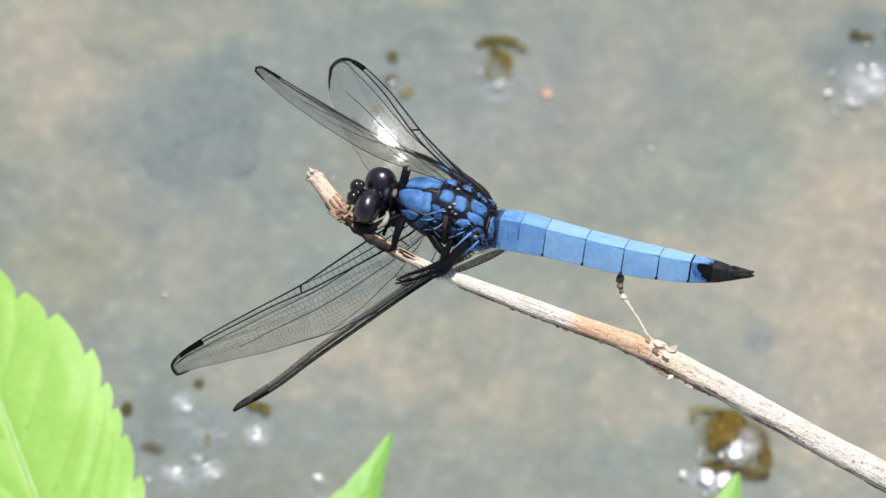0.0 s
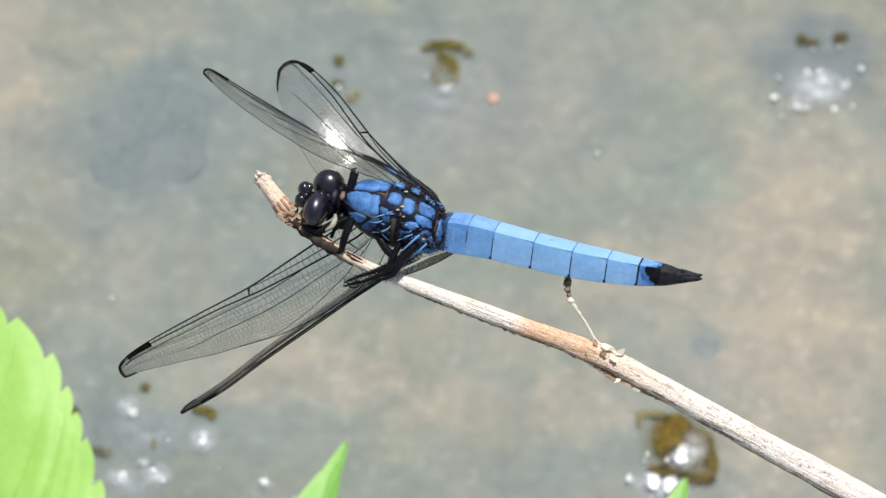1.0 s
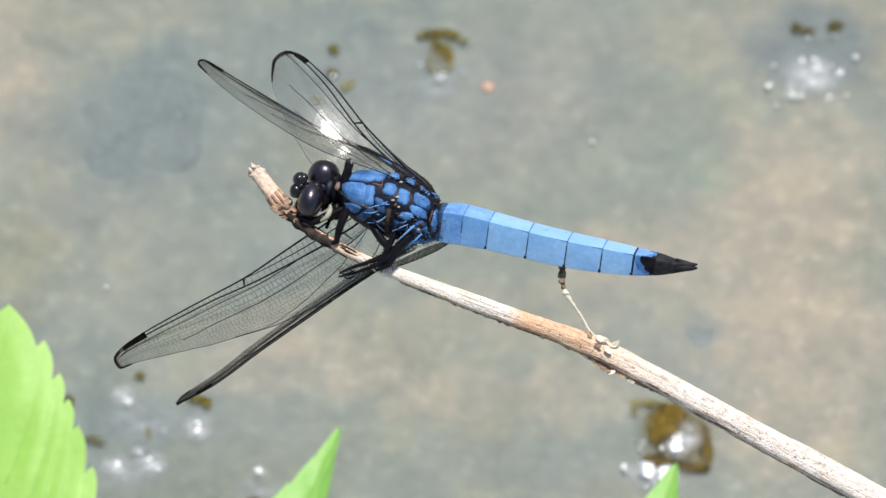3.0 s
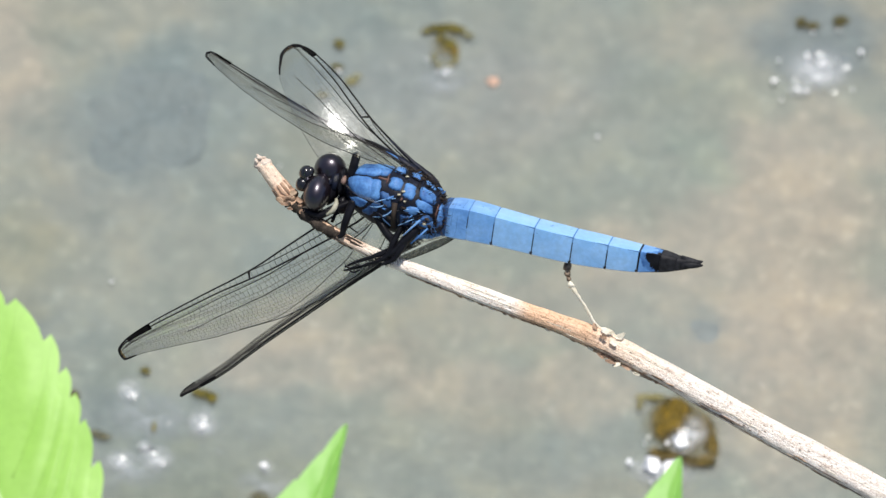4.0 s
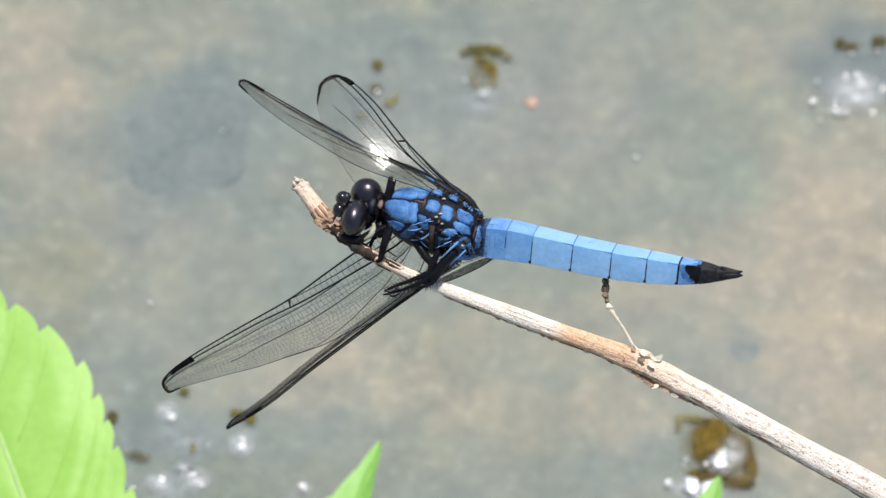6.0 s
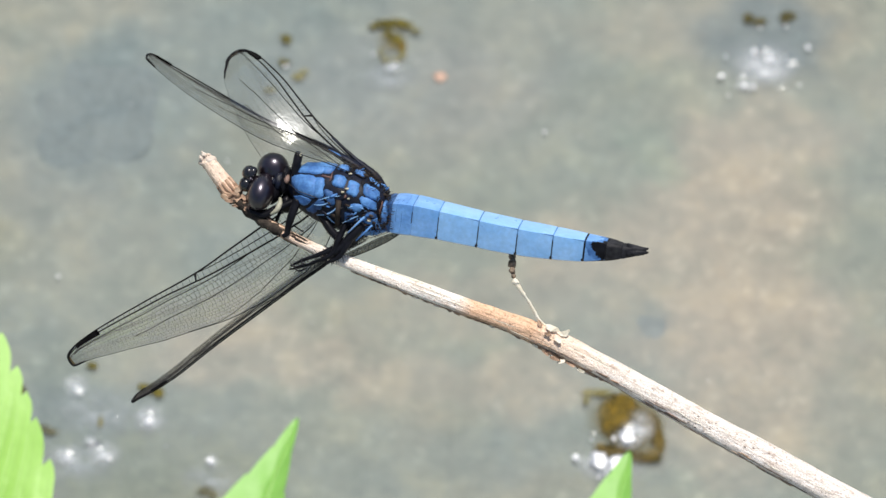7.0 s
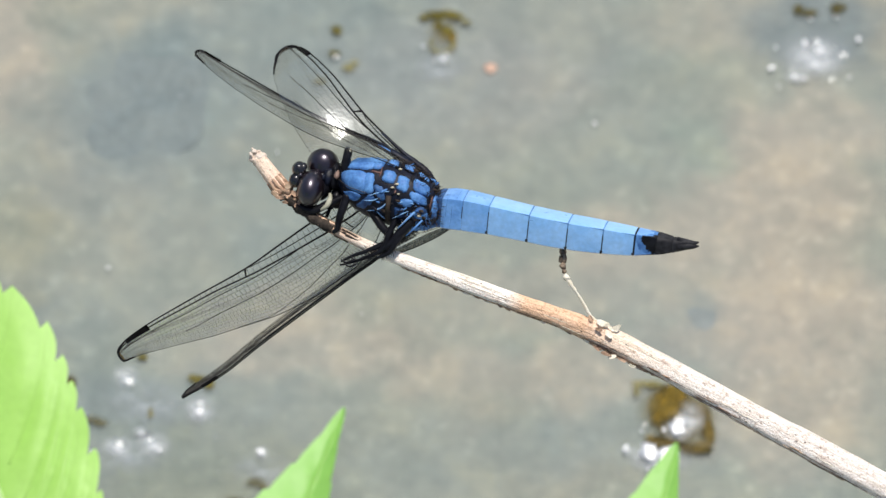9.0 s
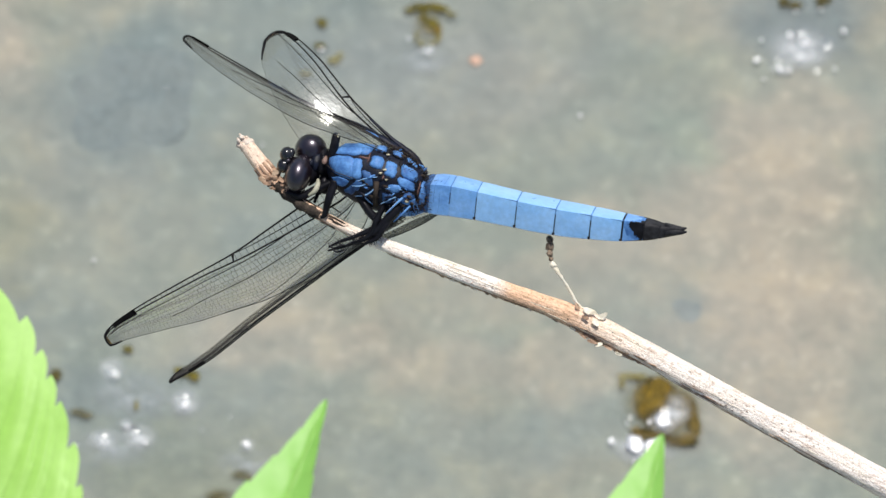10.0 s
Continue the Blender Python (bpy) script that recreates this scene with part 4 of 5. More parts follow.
    # short dark creases on the swollen base
    for x, f0, f1 in ((829, 0.3, 0.75), (845, 0.15, 0.5), (838, 0.6, 0.95)):
        lp = [p for p in ab_ring(x, 56) if p.dot(AB_UP) > P(x, (np.interp(x, EDGE_X, EDGE_T) + np.interp(x, EDGE_X, EDGE_B)) / 2, zline(x)).dot(AB_UP)]
        lp.sort(key=lambda p: p.dot(AB_LEFT))
        lp = lp[int(len(lp) * f0): int(len(lp) * f1)]
        part("crease", tube([p + AX * 0.8 * U * math.sin(i * 0.5) for i, p in enumerate(lp)], 0.45 * U, 5), BLUE_DEEP, belly)
    # fine dark line along the ridge
    for x0, x1 in zip(cuts[3:7], cuts[4:8]):
        xs = [x0 + (x1 - x0) * (0.45 + 0.55 * k / 7) for k in range(8)]
        pts = [max(ab_ring(x), key=lambda p: p.dot(AB_UP)) - AB_UP * 0.00001 for x in xs]
        part("ridge", tube(pts, [(0.15 + 0.12 * k) * U for k in range(8)], 5), BLUE_DEEP, belly)
    return belly


TH_X = [636, 648, 662, 690, 725, 765, 792, 806, 816]
TH_Y = [352, 357, 363, 372, 382, 394, 405, 411, 415]
TH_W = [16, 30, 41, 50, 56, 54, 44, 34, 26]


def th_point(x, deg, off=0.0):
    c = P(x, np.interp(x, TH_X, TH_Y), zline(x))
    w = (np.interp(x, TH_X, TH_W) + off) * U
    a = radians(deg)
    return c + LEFT * (w * math.cos(a)) + UPV * (w * 1.08 * math.sin(a))


def plate(x0, x1, a0, a1, m, off=2.4, name="thorax_plate", label="", skew=0.0, nx=7, na=9):
    """A bulging piece of the thorax wall between two stations and two angles."""
    verts, faces = [], []
    for layer in (0, 1):
        for i in range(nx):
            for j in range(na):
                fx, fa = i / (nx - 1), j / (na - 1)
                ex, ea = 2 * fx - 1, 2 * fa - 1
                # rounded corners
                q = 1 - 0.16 * ea ** 4
                x = (x0 + x1) / 2 + (x1 - x0) / 2 * ex * q + skew * ea
                a = (a0 + a1) / 2 + (a1 - a0) / 2 * ea * (1 - 0.16 * ex ** 4)
                x += 2.2 * noise.noise(Vector((x * 0.15, a * 0.13, 7)))
                a += 3.0 * noise.noise(Vector((x * 0.17, a * 0.15, 9)))
                rim = max(abs(ex), abs(ea))
                o = off * (1 - rim ** 4 * 0.9) + 1.3 * noise.noise(Vector((x * 0.11, a * 0.09, 1))) if layer == 0 else -3.0
                verts.append(th_point(x, a, o))
    def vid(l_, i, j):
        return l_ * nx * na + i * na + j
    for i in range(nx - 1):
        for j in range(na - 1):
            faces.append((vid(0, i, j), vid(0, i, j + 1), vid(0, i + 1, j + 1), vid(0, i + 1, j)))
    edge = [(i, 0) for i in range(nx)] + [(nx - 1, j) for j in range(1, na)] + [(i, na - 1) for i in range(nx - 2, -1, -1)] + [(0, j) for j in range(na - 2, 0, -1)]
    for k in range(len(edge)):
        a, b = edge[k], edge[(k + 1) % len(edge)]
        faces.append((vid(0, *a), vid(0, *b), vid(1, *b), vid(1, *a)))
    return part(name, (verts, faces), m, fly, label)


def thorax():
    loops = []
    for i in range(26):
        x = 636 + 180 * i / 25
        loops.append([th_point(x, -360 * j / 30, 1.2 * noise.noise(Vector((x * 0.1, j * 0.7, 4)))) for j in range(30)])
    part("thorax", rings(loops), THORAX_DARK, fly, "black thorax core between blue plates")
    plate(650, 703, 93, 150, BLUE_DEEP, 3, skew=5)          # front plates on both sides of the ridge
    plate(695, 713, 98, 140, BLUE_DEEP, 3.4, skew=3, nx=5)
    plate(643, 692, 40, 89, BLUE_DEEP, 4.0, skew=-2)
    plate(655, 680, 12, 38, BLUE_DEEP, 2.6, skew=6)
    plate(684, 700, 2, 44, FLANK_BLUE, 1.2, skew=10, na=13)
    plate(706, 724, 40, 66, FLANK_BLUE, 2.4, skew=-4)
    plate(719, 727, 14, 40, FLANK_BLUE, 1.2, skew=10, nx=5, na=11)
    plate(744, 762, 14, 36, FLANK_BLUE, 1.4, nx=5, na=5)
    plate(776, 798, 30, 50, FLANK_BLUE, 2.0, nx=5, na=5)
    for pts in ([(696, 8), (712, 18), (724, 30), (730, 40)], [(712, 18), (722, 10), (730, 4)], [(690, 30), (706, 36), (720, 48)], [(742, 10), (756, 24), (768, 34)], [(700, 44), (716, 54), (732, 60)], [(748, 44), (762, 50), (776, 50)]):
        q = smooth_line([th_point(x, a, 1.6) for x, a in pts], 12)
        part("flank_line", tube(q, [(0.35 + 0.7 * math.sin(math.pi * k / 11)) * U for k in range(12)], 6, 0.3), BLUE, fly, "thin pale blue line")
    plate(684, 703, 44, 88, BLUE_DEEP, 3.6, skew=-1, nx=5)
    plate(715, 737, 74, 100, BLUE_DEEP, 4.5)
    plate(742, 762, 66, 96, BLUE_DEEP, 3.6)
    plate(768, 797, 76, 104, BLUE_DEEP, 4.2)
    plate(767, 795, 54, 74, BLUE_DEEP, 4.0)
    plate(716, 737, 114, 138, BLUE_DEEP, 3.5)
    plate(746, 764, 116, 138, BLUE_DEEP, 2.4)
    plate(772, 790, 116, 132, BLUE_DEEP, 2.2)
    plate(752, 772, 40, 56, BLUE_DEEP, 2.6, skew=4, nx=5, na=5)
    plate(776, 800, 18, 38, BLUE_DEEP, 2.4, nx=5, na=5)
    plate(770, 804, -40, -14, BLUE_DEEP, 1.6)
    plate(804, 813, 20, 100, BLUE_DEEP, 2.0, nx=5)
    for k in range(14):
        x, a = 772 + (k % 5) * 8 + (k // 5) * 3, -8 - (k // 5) * 13
        plate(x, x + 6, a - 9, a, BLUE_DEEP, 2.4, "side_fleck", "small blue fleck", nx=4, na=4)
    for x0, x1, a0, a1 in [(694, 711, 89.5, 93), (709, 712, 82, 108), (740, 743, 58, 66), (800, 803, 44, 86)]:
        plate(x0, x1, a0, a1, RUST, 2.6, "seam", "rust-brown seam", nx=4, na=4)
    for x, a, r in [(742, 76, 2.3), (736, 68, 2.0), (786, 30, 2.6), (741, 108, 2.0), (748, 60, 1.6)]:
        part("wing_hinge", lump(th_point(x, a, 2.2), r * 1.5 * U, r * U, r * U, int(x), 0.6, 10, 8), PALE, fly, "pale knob at the wing root")
    part("coxa", tube([th_point(732, 52, 3), th_point(733, 30, 4), th_point(734, 6, 3)], [5 * U, 4 * U, 4.5 * U], 8, 0.3, 3), BROWN, fly, "brown hip plate")
    # fine blue net over the dark hind flank
    for k in range(5):
        a = -34 + 15 * k
        part("flank_net", tube([th_point(764 + 7 * i, a + 4 * math.sin(i * 1.3 + k), 1.0) for i in range(7)], [0.4 * U, 0.9 * U, 1.1 * U, 0.9 * U, 1.1 * U, 0.8 * U, 0.4 * U], 5), BLUE_DEEP, fly)
    for k in range(6):
        x = 768 + 7 * k
        part("flank_net", tube([th_point(x + 2 * math.sin(i + k), -36 + 11 * i, 1.0) for i in range(7)], [0.4 * U, 0.8 * U, 1.0 * U, 0.8 * U, 1.0 * U, 0.8 * U, 0.4 * U], 5), BLUE_DEEP, fly)
    # small knobs and ridges among the wing roots and above the hips
    rnd = random.Random(23)
    for i in range(84):
        x, a = (rnd.uniform(706, 806), rnd.uniform(-6, 60)) if i % 3 else (rnd.uniform(735, 805), rnd.uniform(108, 150))
        r = rnd.uniform(1.3, 3.2)
        c = th_point(x, a, 0.8)
        part("sclerite", lump(c, r * 2.6 * U, r * 0.9 * U, r * U, i, 0.5, 10, 7, axes=((AX + LEFT * rnd.uniform(-1, 1)).normalized(), LEFT, UPV)), (BLUE_DEEP, THORAX_DARK, BROWN, BLACK, THORAX_DARK, BROWN, BLACK)[i % 7], fly)
    # dark hair along the back
    rnd = random.Random(11)
    for cx, ca, n, ln in [(806, 95, 60, 9), (808, 30, 30, 7), (775, 118, 60, 9), (642, 60, 24, 5), (792, -20, 20, 5), (735, 125, 30, 8), (806, 55, 30, 7), (745, 138, 40, 8)]:
        hs = []
        for i in range(n):
            b = th_point(cx + rnd.uniform(-14, 12), ca + rnd.uniform(-30, 30), 0)
            d = (b - P(cx - 8, np.interp(cx, TH_X, TH_Y), zline(cx))).normalized() + AX * rnd.uniform(-0.2, 0.6)
            hs.append(tube([b, b + d * ln * U * rnd.uniform(0.5, 0.8), b + d * ln * U * rnd.uniform(0.8, 1.3) + AX * 3 * U], [0.5 * U, 0.4 * U, 0.15 * U], 4))
        part("hair_tuft", join(hs), BROWN, fly, "short dark bristles")


def head():
    zh = zline(592)
    A3 = (AX, LEFT, UPV)
    skull = part("head", join([lump(P(607.5, 359.5, zh - 0.6), 20 * U, 38 * U, 24 * U, 2, 0.06, axes=A3), lump(P(588.5, 365.5, zh - 1.2), 18 * U, 30 * U, 26 * U, 3, 0.1, axes=A3)]), BLACK, fly, "black head capsule")
    part("eye", lump(P(585.5, 371.5, zh + 0.9), 24.5 * U, 37 * U, 31 * U, 1, 0.0, 32, 20, axes=(AX, (LEFT + UPV * 0.1).normalized(), UPV)), EYE_MAT, skull, "large glossy dark brown compound eye")
    part("eye", lump(P(607.5, 332.0, zh - 0.9), 29.5 * U, 29 * U, 31 * U, 1, 0.0, 32, 20, axes=(AX, (LEFT - UPV * 0.1).normalized(), UPV)), EYE_MAT, skull, "large glossy dark brown compound eye")
    part("vertex", join([lump(P(565.5, 337.5, zh + 0.9), 13 * U, 14 * U, 13 * U, 2, 0.05, 28, 18, axes=A3), lump(P(572.5, 334.5, zh + 1.2), 7 * U, 9 * U, 7 * U, 8, 0.05, axes=A3)]), GLOSS_BLACK, skull, "glossy black swelling between the eyes")
    part("frons", join([lump(P(558.5, 357.5, zh + 0.7), 12 * U, 13 * U, 13 * U, 3, 0.05, 28, 18, axes=A3), lump(P(564, 349, zh + 0.6), 11 * U, 15 * U, 12 * U, 4, 0.08, axes=A3)]), GLOSS_BLACK, skull)
    part("mouthparts", join([lump(P(570.5, 387.5, zh - 1.2), 16 * U, 20 * U, 16 * U, 5, 0.3, axes=A3), lump(P(581.5, 405.5, zh - 1.4), 15 * U, 10 * U, 12 * U, 6, 0.3, axes=A3)]), BLACK, skull)
    rim = smooth_line([P(592, 412, zh + 1.5), P(604, 409, zh + 1.6), P(614, 402, zh + 1.6), P(619, 392, zh + 1.5), P(619, 382, zh + 1.2)], 20)
    part("cheek", tube(rim, [(0.8 + 4.2 * math.sin(math.pi * (0.02 + 0.84 * i / 19)) ** 1.2) * U for i in range(20)], 10, 0.15, 5), CHEEK, skull, "pale yellowish cheek under the eye")
    part("prothorax", lump(P(632, 390, zh - 0.2), 15 * U, 20 * U, 16 * U, 7, 0.15, axes=A3), BLACK, fly, "black underside behind the head")
    part("occiput", join([lump(P(617.5, 353.5, zh + 0.2), 12 * U, 20 * U, 18 * U, 6, 0.2, axes=A3), lump(P(608.5, 353.5, zh + 1.4), 4 * U, 7 * U, 5 * U, 7, 0.2, axes=A3)]), THORAX_DARK, skull, "dark back of the head")
    part("ocellus", lump(P(567.5, 348.5, zh + 1.7), 4 * U, 4 * U, 4 * U, 1), EYE_MAT, skull)
    for s in (-1, 1):
        b = P(564, 350 + 5 * s, zh + 1.2)
        part("antenna", tube([b, b + Vector((-6, 3 * s, 2)) * U, b + Vector((-14, 7 * s, 3)) * U], [1.4 * U, 0.8 * U, 0.4 * U], 5), BLACK, skull)
    part("neck", join([tube([P(610.5, 355.5, zh), P(626, 352, zh + 0.1), P(650, 358, zh + 0.4)], [14 * U, 17 * U, 24 * U], 14, 0.1), lump(P(630, 352, zh + 0.2), 11 * U, 26 * U, 24 * U, 4, 0.2, axes=A3)]), BLACK, fly, "black collar behind the head")
    part("collar_spot", lump(P(632, 349, zh + 1.9), 5 * U, 9 * U, 4 * U, 2, 0.3, 10, 8, axes=A3), PALE_BROWN, fly, "dull tan collar mark")


PALE_BROWN = simple("dull_tan", (0.16, 0.10, 0.08), (0.30, 0.20, 0.16), 800, 0.6)


def leg(points, radii, name_seed, spines=True):
    pts = smooth_line(points, len(points) * 5)
    rr = np.interp(np.linspace(0, 1, len(pts)), np.linspace(0, 1, len(radii)), radii)
    lg = part("leg", tube(pts, [float(r) * U for r in rr], 9, 0.12, name_seed), BLACK, fly, "black spiny leg")
    if spines:
        rnd = random.Random(name_seed)
        sp = []
        for i in range(4, len(pts) - 3):
            d = (pts[i + 1] - pts[i]).normalized()
            for q in (1, -1):
                s = d.cross(Vector((rnd.uniform(-0.5, 0.5), rnd.uniform(-0.5, 0.5), 1))).normalized() * q
                sp.append(tube([pts[i], pts[i] + (s + d * 0.6) * rnd.uniform(7, 14) * U], [1.0 * U, 0.3 * U], 4))
        part("spines", join(sp), BLACK, lg)


def legs():
    leg([P(646, 350, 0.2), P(648, 330, 1.0), P(653, 306, 1.0), P(640, 350, -1.6), P(612, 424, -1.0)], [8, 8.5, 7, 4, 3], 1, False)
    leg([P(650, 386, 1.4), P(640, 412, 1.4), P(634, 430, 1.1), P(630, 446, 0.7), P(622, 450, 0.6)], [8, 7.5, 6.5, 5, 3], 2, False)
    leg([P(646, 388, 0.0), P(612, 402, 0.0), P(588, 412, 0.0), P(560, 402, -0.8)], [7, 7.5, 6.5, 5], 3, False)
    leg([P(690, 412, 1.8), P(708, 440, 2.2), P(724, 465, 2.0), P(690, 482, 1.7), P(655, 494, 1.0), P(636, 503, 0.6)], [7, 7.5, 7, 4, 3, 1.8], 4)
    leg([P(788, 404, 1.4), P(757, 438, 2.9), P(726, 472, 2.4), P(704, 487, 1.8), P(665, 502, 1.2), P(634, 509, 0.8)], [8, 9, 7.5, 4, 2.5, 1.6], 5)
    leg([P(772, 424, 2.0), P(748, 452, 2.2), P(720, 482, 1.8), P(690, 490, 1.4)], [7, 7, 5.5, 2.5], 6)
    leg([P(712, 395, 1.4), P(736, 422, 2.2), P(742, 450, 2.0), P(714, 478, 1.4)], [5, 6, 5, 3], 7)
    leg([P(736, 430, 2.6), P(722, 456, 2.6), P(712, 480, 2.2), P(694, 492, 1.8), P(672, 497, 1.4)], [5, 6, 5, 3, 2], 8)
    leg([P(752, 444, 2.8), P(738, 466, 2.8), P(722, 488, 2.4), P(700, 498, 1.8)], [5, 5.5, 4.5, 2.5], 9)
    claws = [tube(smooth_line([P(x, y, 1.6), P(x - 12, y + 5, 1.5), P(x - 20, y + 1, 1.5), P(x - 22, y - 6, 1.4)], 8), [1.8 * U] * 5 + [1.2 * U, 0.8 * U, 0.4 * U], 5) for x, y in ((658, 500), (664, 507), (676, 496))]
    part("claws", join(claws), BLACK, fly, "small hooked black claws")
    part("knee", lump(P(654, 307, 1.4), 5 * U, 5 * U, 4 * U, 3, 0.3, 10, 8), PALE, fly, "pale knee of the folded foreleg")
    # bluish bloom on the upper sides of the thighs
    part("thigh_bloom", tube([P(786, 402, 3.6), P(766, 420, 3.9), P(738, 446, 3.6)], [1.4 * U, 2.3 * U, 1.0 * U], 8, 0.4), BLUE_MID, fly, "blue bloom on the thigh")
    part("thigh_bloom", tube([P(786, 428, 3.2), P(770, 444, 3.3), P(752, 460, 3.1)], [1.6 * U, 2.0 * U, 1.0 * U], 8, 0.3), BLUE_DEEP, fly, "blue bloom on the thigh")


def wing(name, lead, chord, prof, stigma, node, label, seed, twist=None, camber=0.0006, ply=0.0001, net_k=1.0, stain=True, spot=0.17, rad=((0, 0.13), (1, 0.11)), rows=12, smoky=0.08):
    """lead: the leading edge from root to tip; chord: full chord vector in metres; prof: chord fraction along the span; rad: where the radius runs in the chord."""
    N = 60
    raw = smooth_line(lead, 400)
    run = [0.0]
    for i in range(1, 400):
        run.append(run[-1] + (raw[i] - raw[i - 1]).length)
    le = []
    for i in range(N + 1):
        q = run[-1] * i / N
        k = min(max(int(np.searchsorted(run, q)), 1), 399)
        f = (q - run[k - 1]) / (run[k] - run[k - 1])
        le.append(raw[k - 1].lerp(raw[k], min(max(f, 0), 1)))
    ps, pc = [q[0] for q in prof], [q[1] for q in prof]

    def W(s, c):
        k = min(max(s, 0), 1) * N
        i = min(int(k), N - 1)
        p = le[i].lerp(le[i + 1], k - i)
        cv = chord
        if twist:
            f = min(max((s - twist[1]) / (twist[2] - twist[1]), 0), 1)
            f = f * f * (3 - 2 * f)
            cv = twist[0].lerp(chord, f)
        w = float(np.interp(s, ps, pc))
        span = (lead[-1] - lead[0]).normalized()
        nrm = span.cross(cv).normalized()
        pleat = math.sin(c * 16.0) * ply * (1 - c) * w + math.sin(min(c, 1) * math.pi) * camber * w
        return p + cv * (c * w) + nrm * pleat + span * (-0.0010 * c * c * (1 - s))

    ns, nc = 60, 16
    verts = [W(i / ns, j / nc) for i in range(ns + 1) for j in range(nc + 1)]
    faces = [(i * (nc + 1) + j, (i + 1) * (nc + 1) + j, (i + 1) * (nc + 1) + j + 1, i * (nc + 1) + j + 1) for i in range(ns) for j in range(nc)]
    wg = part(name, (verts, faces), MEMBRANE, fly, label, origin=lead[0])

    def line(fs, n, r, k=5):
        pts = [W(*fs(i / (n - 1))) for i in range(n)]
        rr = [r * U * (1.25 - 0.6 * i / (n - 1)) for i in range(n)]
        return tube(pts, rr, k)

    def R(f):
        return float(np.interp(f, [q[0] for q in rad], [q[1] for q in rad]))

    # the strong veins of the leading edge
    part("costa", line(lambda f: (f, 0.0), 60, 1.7), VEIN, wg)
    part("subcosta", line(lambda f: (f * node, R(f * node) * (0.52 * (1 - f ** 5)) + 0.003), 30, 1.15), VEIN, wg)
    part("radius_vein", line(lambda f: (f * 0.985, R(f)), 60, 1.7), VEIN, wg)
    part("radial_sector", line(lambda f: (0.30 + f * 0.66, R(0.3 + f * 0.66) + 0.20 * f ** 0.8), 40, 0.85), VEIN, wg)
    part("median_vein", line(lambda f: (0.04 + f * 0.72, min(0.985, R(f * 0.7) + 0.17 + 0.40 * f ** 1.8)), 40, 0.85), VEIN, wg)
    part("cubital_vein", line(lambda f: (0.02 + f * 0.60, min(0.985, R(0) + 0.16 + 0.50 * f ** 1.2)), 34, 0.65), VEIN, wg)
    part("nodus", line(lambda f: (node + 0.014 * f, R(node) * f), 6, 1.9), VEIN, wg)
    part("arculus", line(lambda f: (0.13 - 0.01 * f, R(0.13) + 0.2 * f), 6, 1.2), VEIN, wg)
    part("trailing_edge", line(lambda f: (f, 1.0), 60, 0.45 if name == "hindwing" else 0.7, 4), NET if name == "hindwing" else VEIN, wg)
    # ladder veins of the front edge: two rungs wide up to the nodus
    rnd = random.Random(seed)
    front, net, fine = [], [], []
    q = 0.05
    while q < stigma[0]:
        if q < node:
            f = q / node
            m = R(q) * 0.52 * (1 - f ** 5) + 0.003
            front.append(tube([W(q, 0.0), W(q + 0.002, m)], 0.5 * net_k * U, 3))
            front.append(tube([W(q + 0.008, m), W(q + 0.010, R(q))], 0.5 * net_k * U, 3))
        else:
            front.append(tube([W(q, 0.0), W(q + 0.004, R(q))], 0.45 * net_k * U, 3))
        q += 0.021 * rnd.uniform(0.85, 1.15)
    part("ladder_veins", join(front), VEIN, wg, "short rungs between the front veins")
    # rows of cells behind, large in front and fine towards the trailing edge
    cuts = [((i + 1) / rows) ** 0.86 for i in range(rows)]
    reach = (lead[-1] - lead[0]).length
    deep = math.hypot(chord.x, chord.y)

    def row(i, f):
        if i < 0:
            return R(f)
        v = cuts[i]
        return R(f) + (1 - R(f)) * min(1.0, v + 0.028 * math.sin(f * 9 + i * 1.3) * (1 - v) * 2 + 0.006 * math.sin(f * 150 + i * 2.1) * (1 - v))

    for i in range(rows - 1):
        fs = np.linspace(0.05 + 0.012 * i, 0.985, 90)
        (net if i < rows * 0.45 else fine).append(tube([W(f, row(i, f)) for f in fs], (0.55 if i < 3 else 0.40) * net_k * U, 3))
    for i in range(rows):
        hgt = (cuts[i] - (cuts[i - 1] if i else 0)) * 0.85
        step = min(max(hgt * deep / reach * 1.05, 0.0125), 0.05)
        q = 0.05 + 0.010 * i + rnd.random() * step
        while q < 0.975:
            (net if i < rows * 0.45 else fine).append(tube([W(q, row(i - 1, q)), W(q + rnd.uniform(-0.25, 0.35) * step, row(i, q))], (0.42 if i < 4 else 0.33) * net_k * U, 3))
            q += step * rnd.uniform(0.78, 1.22)
    part("vein_net", join(net), NET, wg, "net of dark veins")
    part("rear_vein_net", join(fine), NET_PALE if deep > 60 * U else NET, wg, "fine net of pale brown veins")
    # dark spot near the tip
    s0, s1 = stigma
    sv, sf = [], []
    for lay in (1, -1):
        for i in range(9):
            for j in range(4):
                p = W(s0 + (s1 - s0) * i / 8, -0.01 + spot * j / 3)
                q = W(s0 + (s1 - s0) * i / 8, 0.1)
                nrm = (W(s0 + 0.02, 0) - W(s0, 0)).cross(q - W(s0 + (s1 - s0) * i / 8, 0.0)).normalized()
                sv.append(p + nrm * (lay * 2.2 * U))
    for lay in (0, 1):
        for i in range(8):
            for j in range(3):
                a = lay * 36 + i * 4 + j
                sf.append((a, a + 4, a + 5, a + 1))
    rim = [(i, 0) for i in range(9)] + [(8, j) for j in range(1, 4)] + [(i, 3) for i in range(7, -1, -1)] + [(0, j) for j in range(2, 0, -1)]
    for k in range(len(rim)):
        a, b = rim[k], rim[(k + 1) % len(rim)]
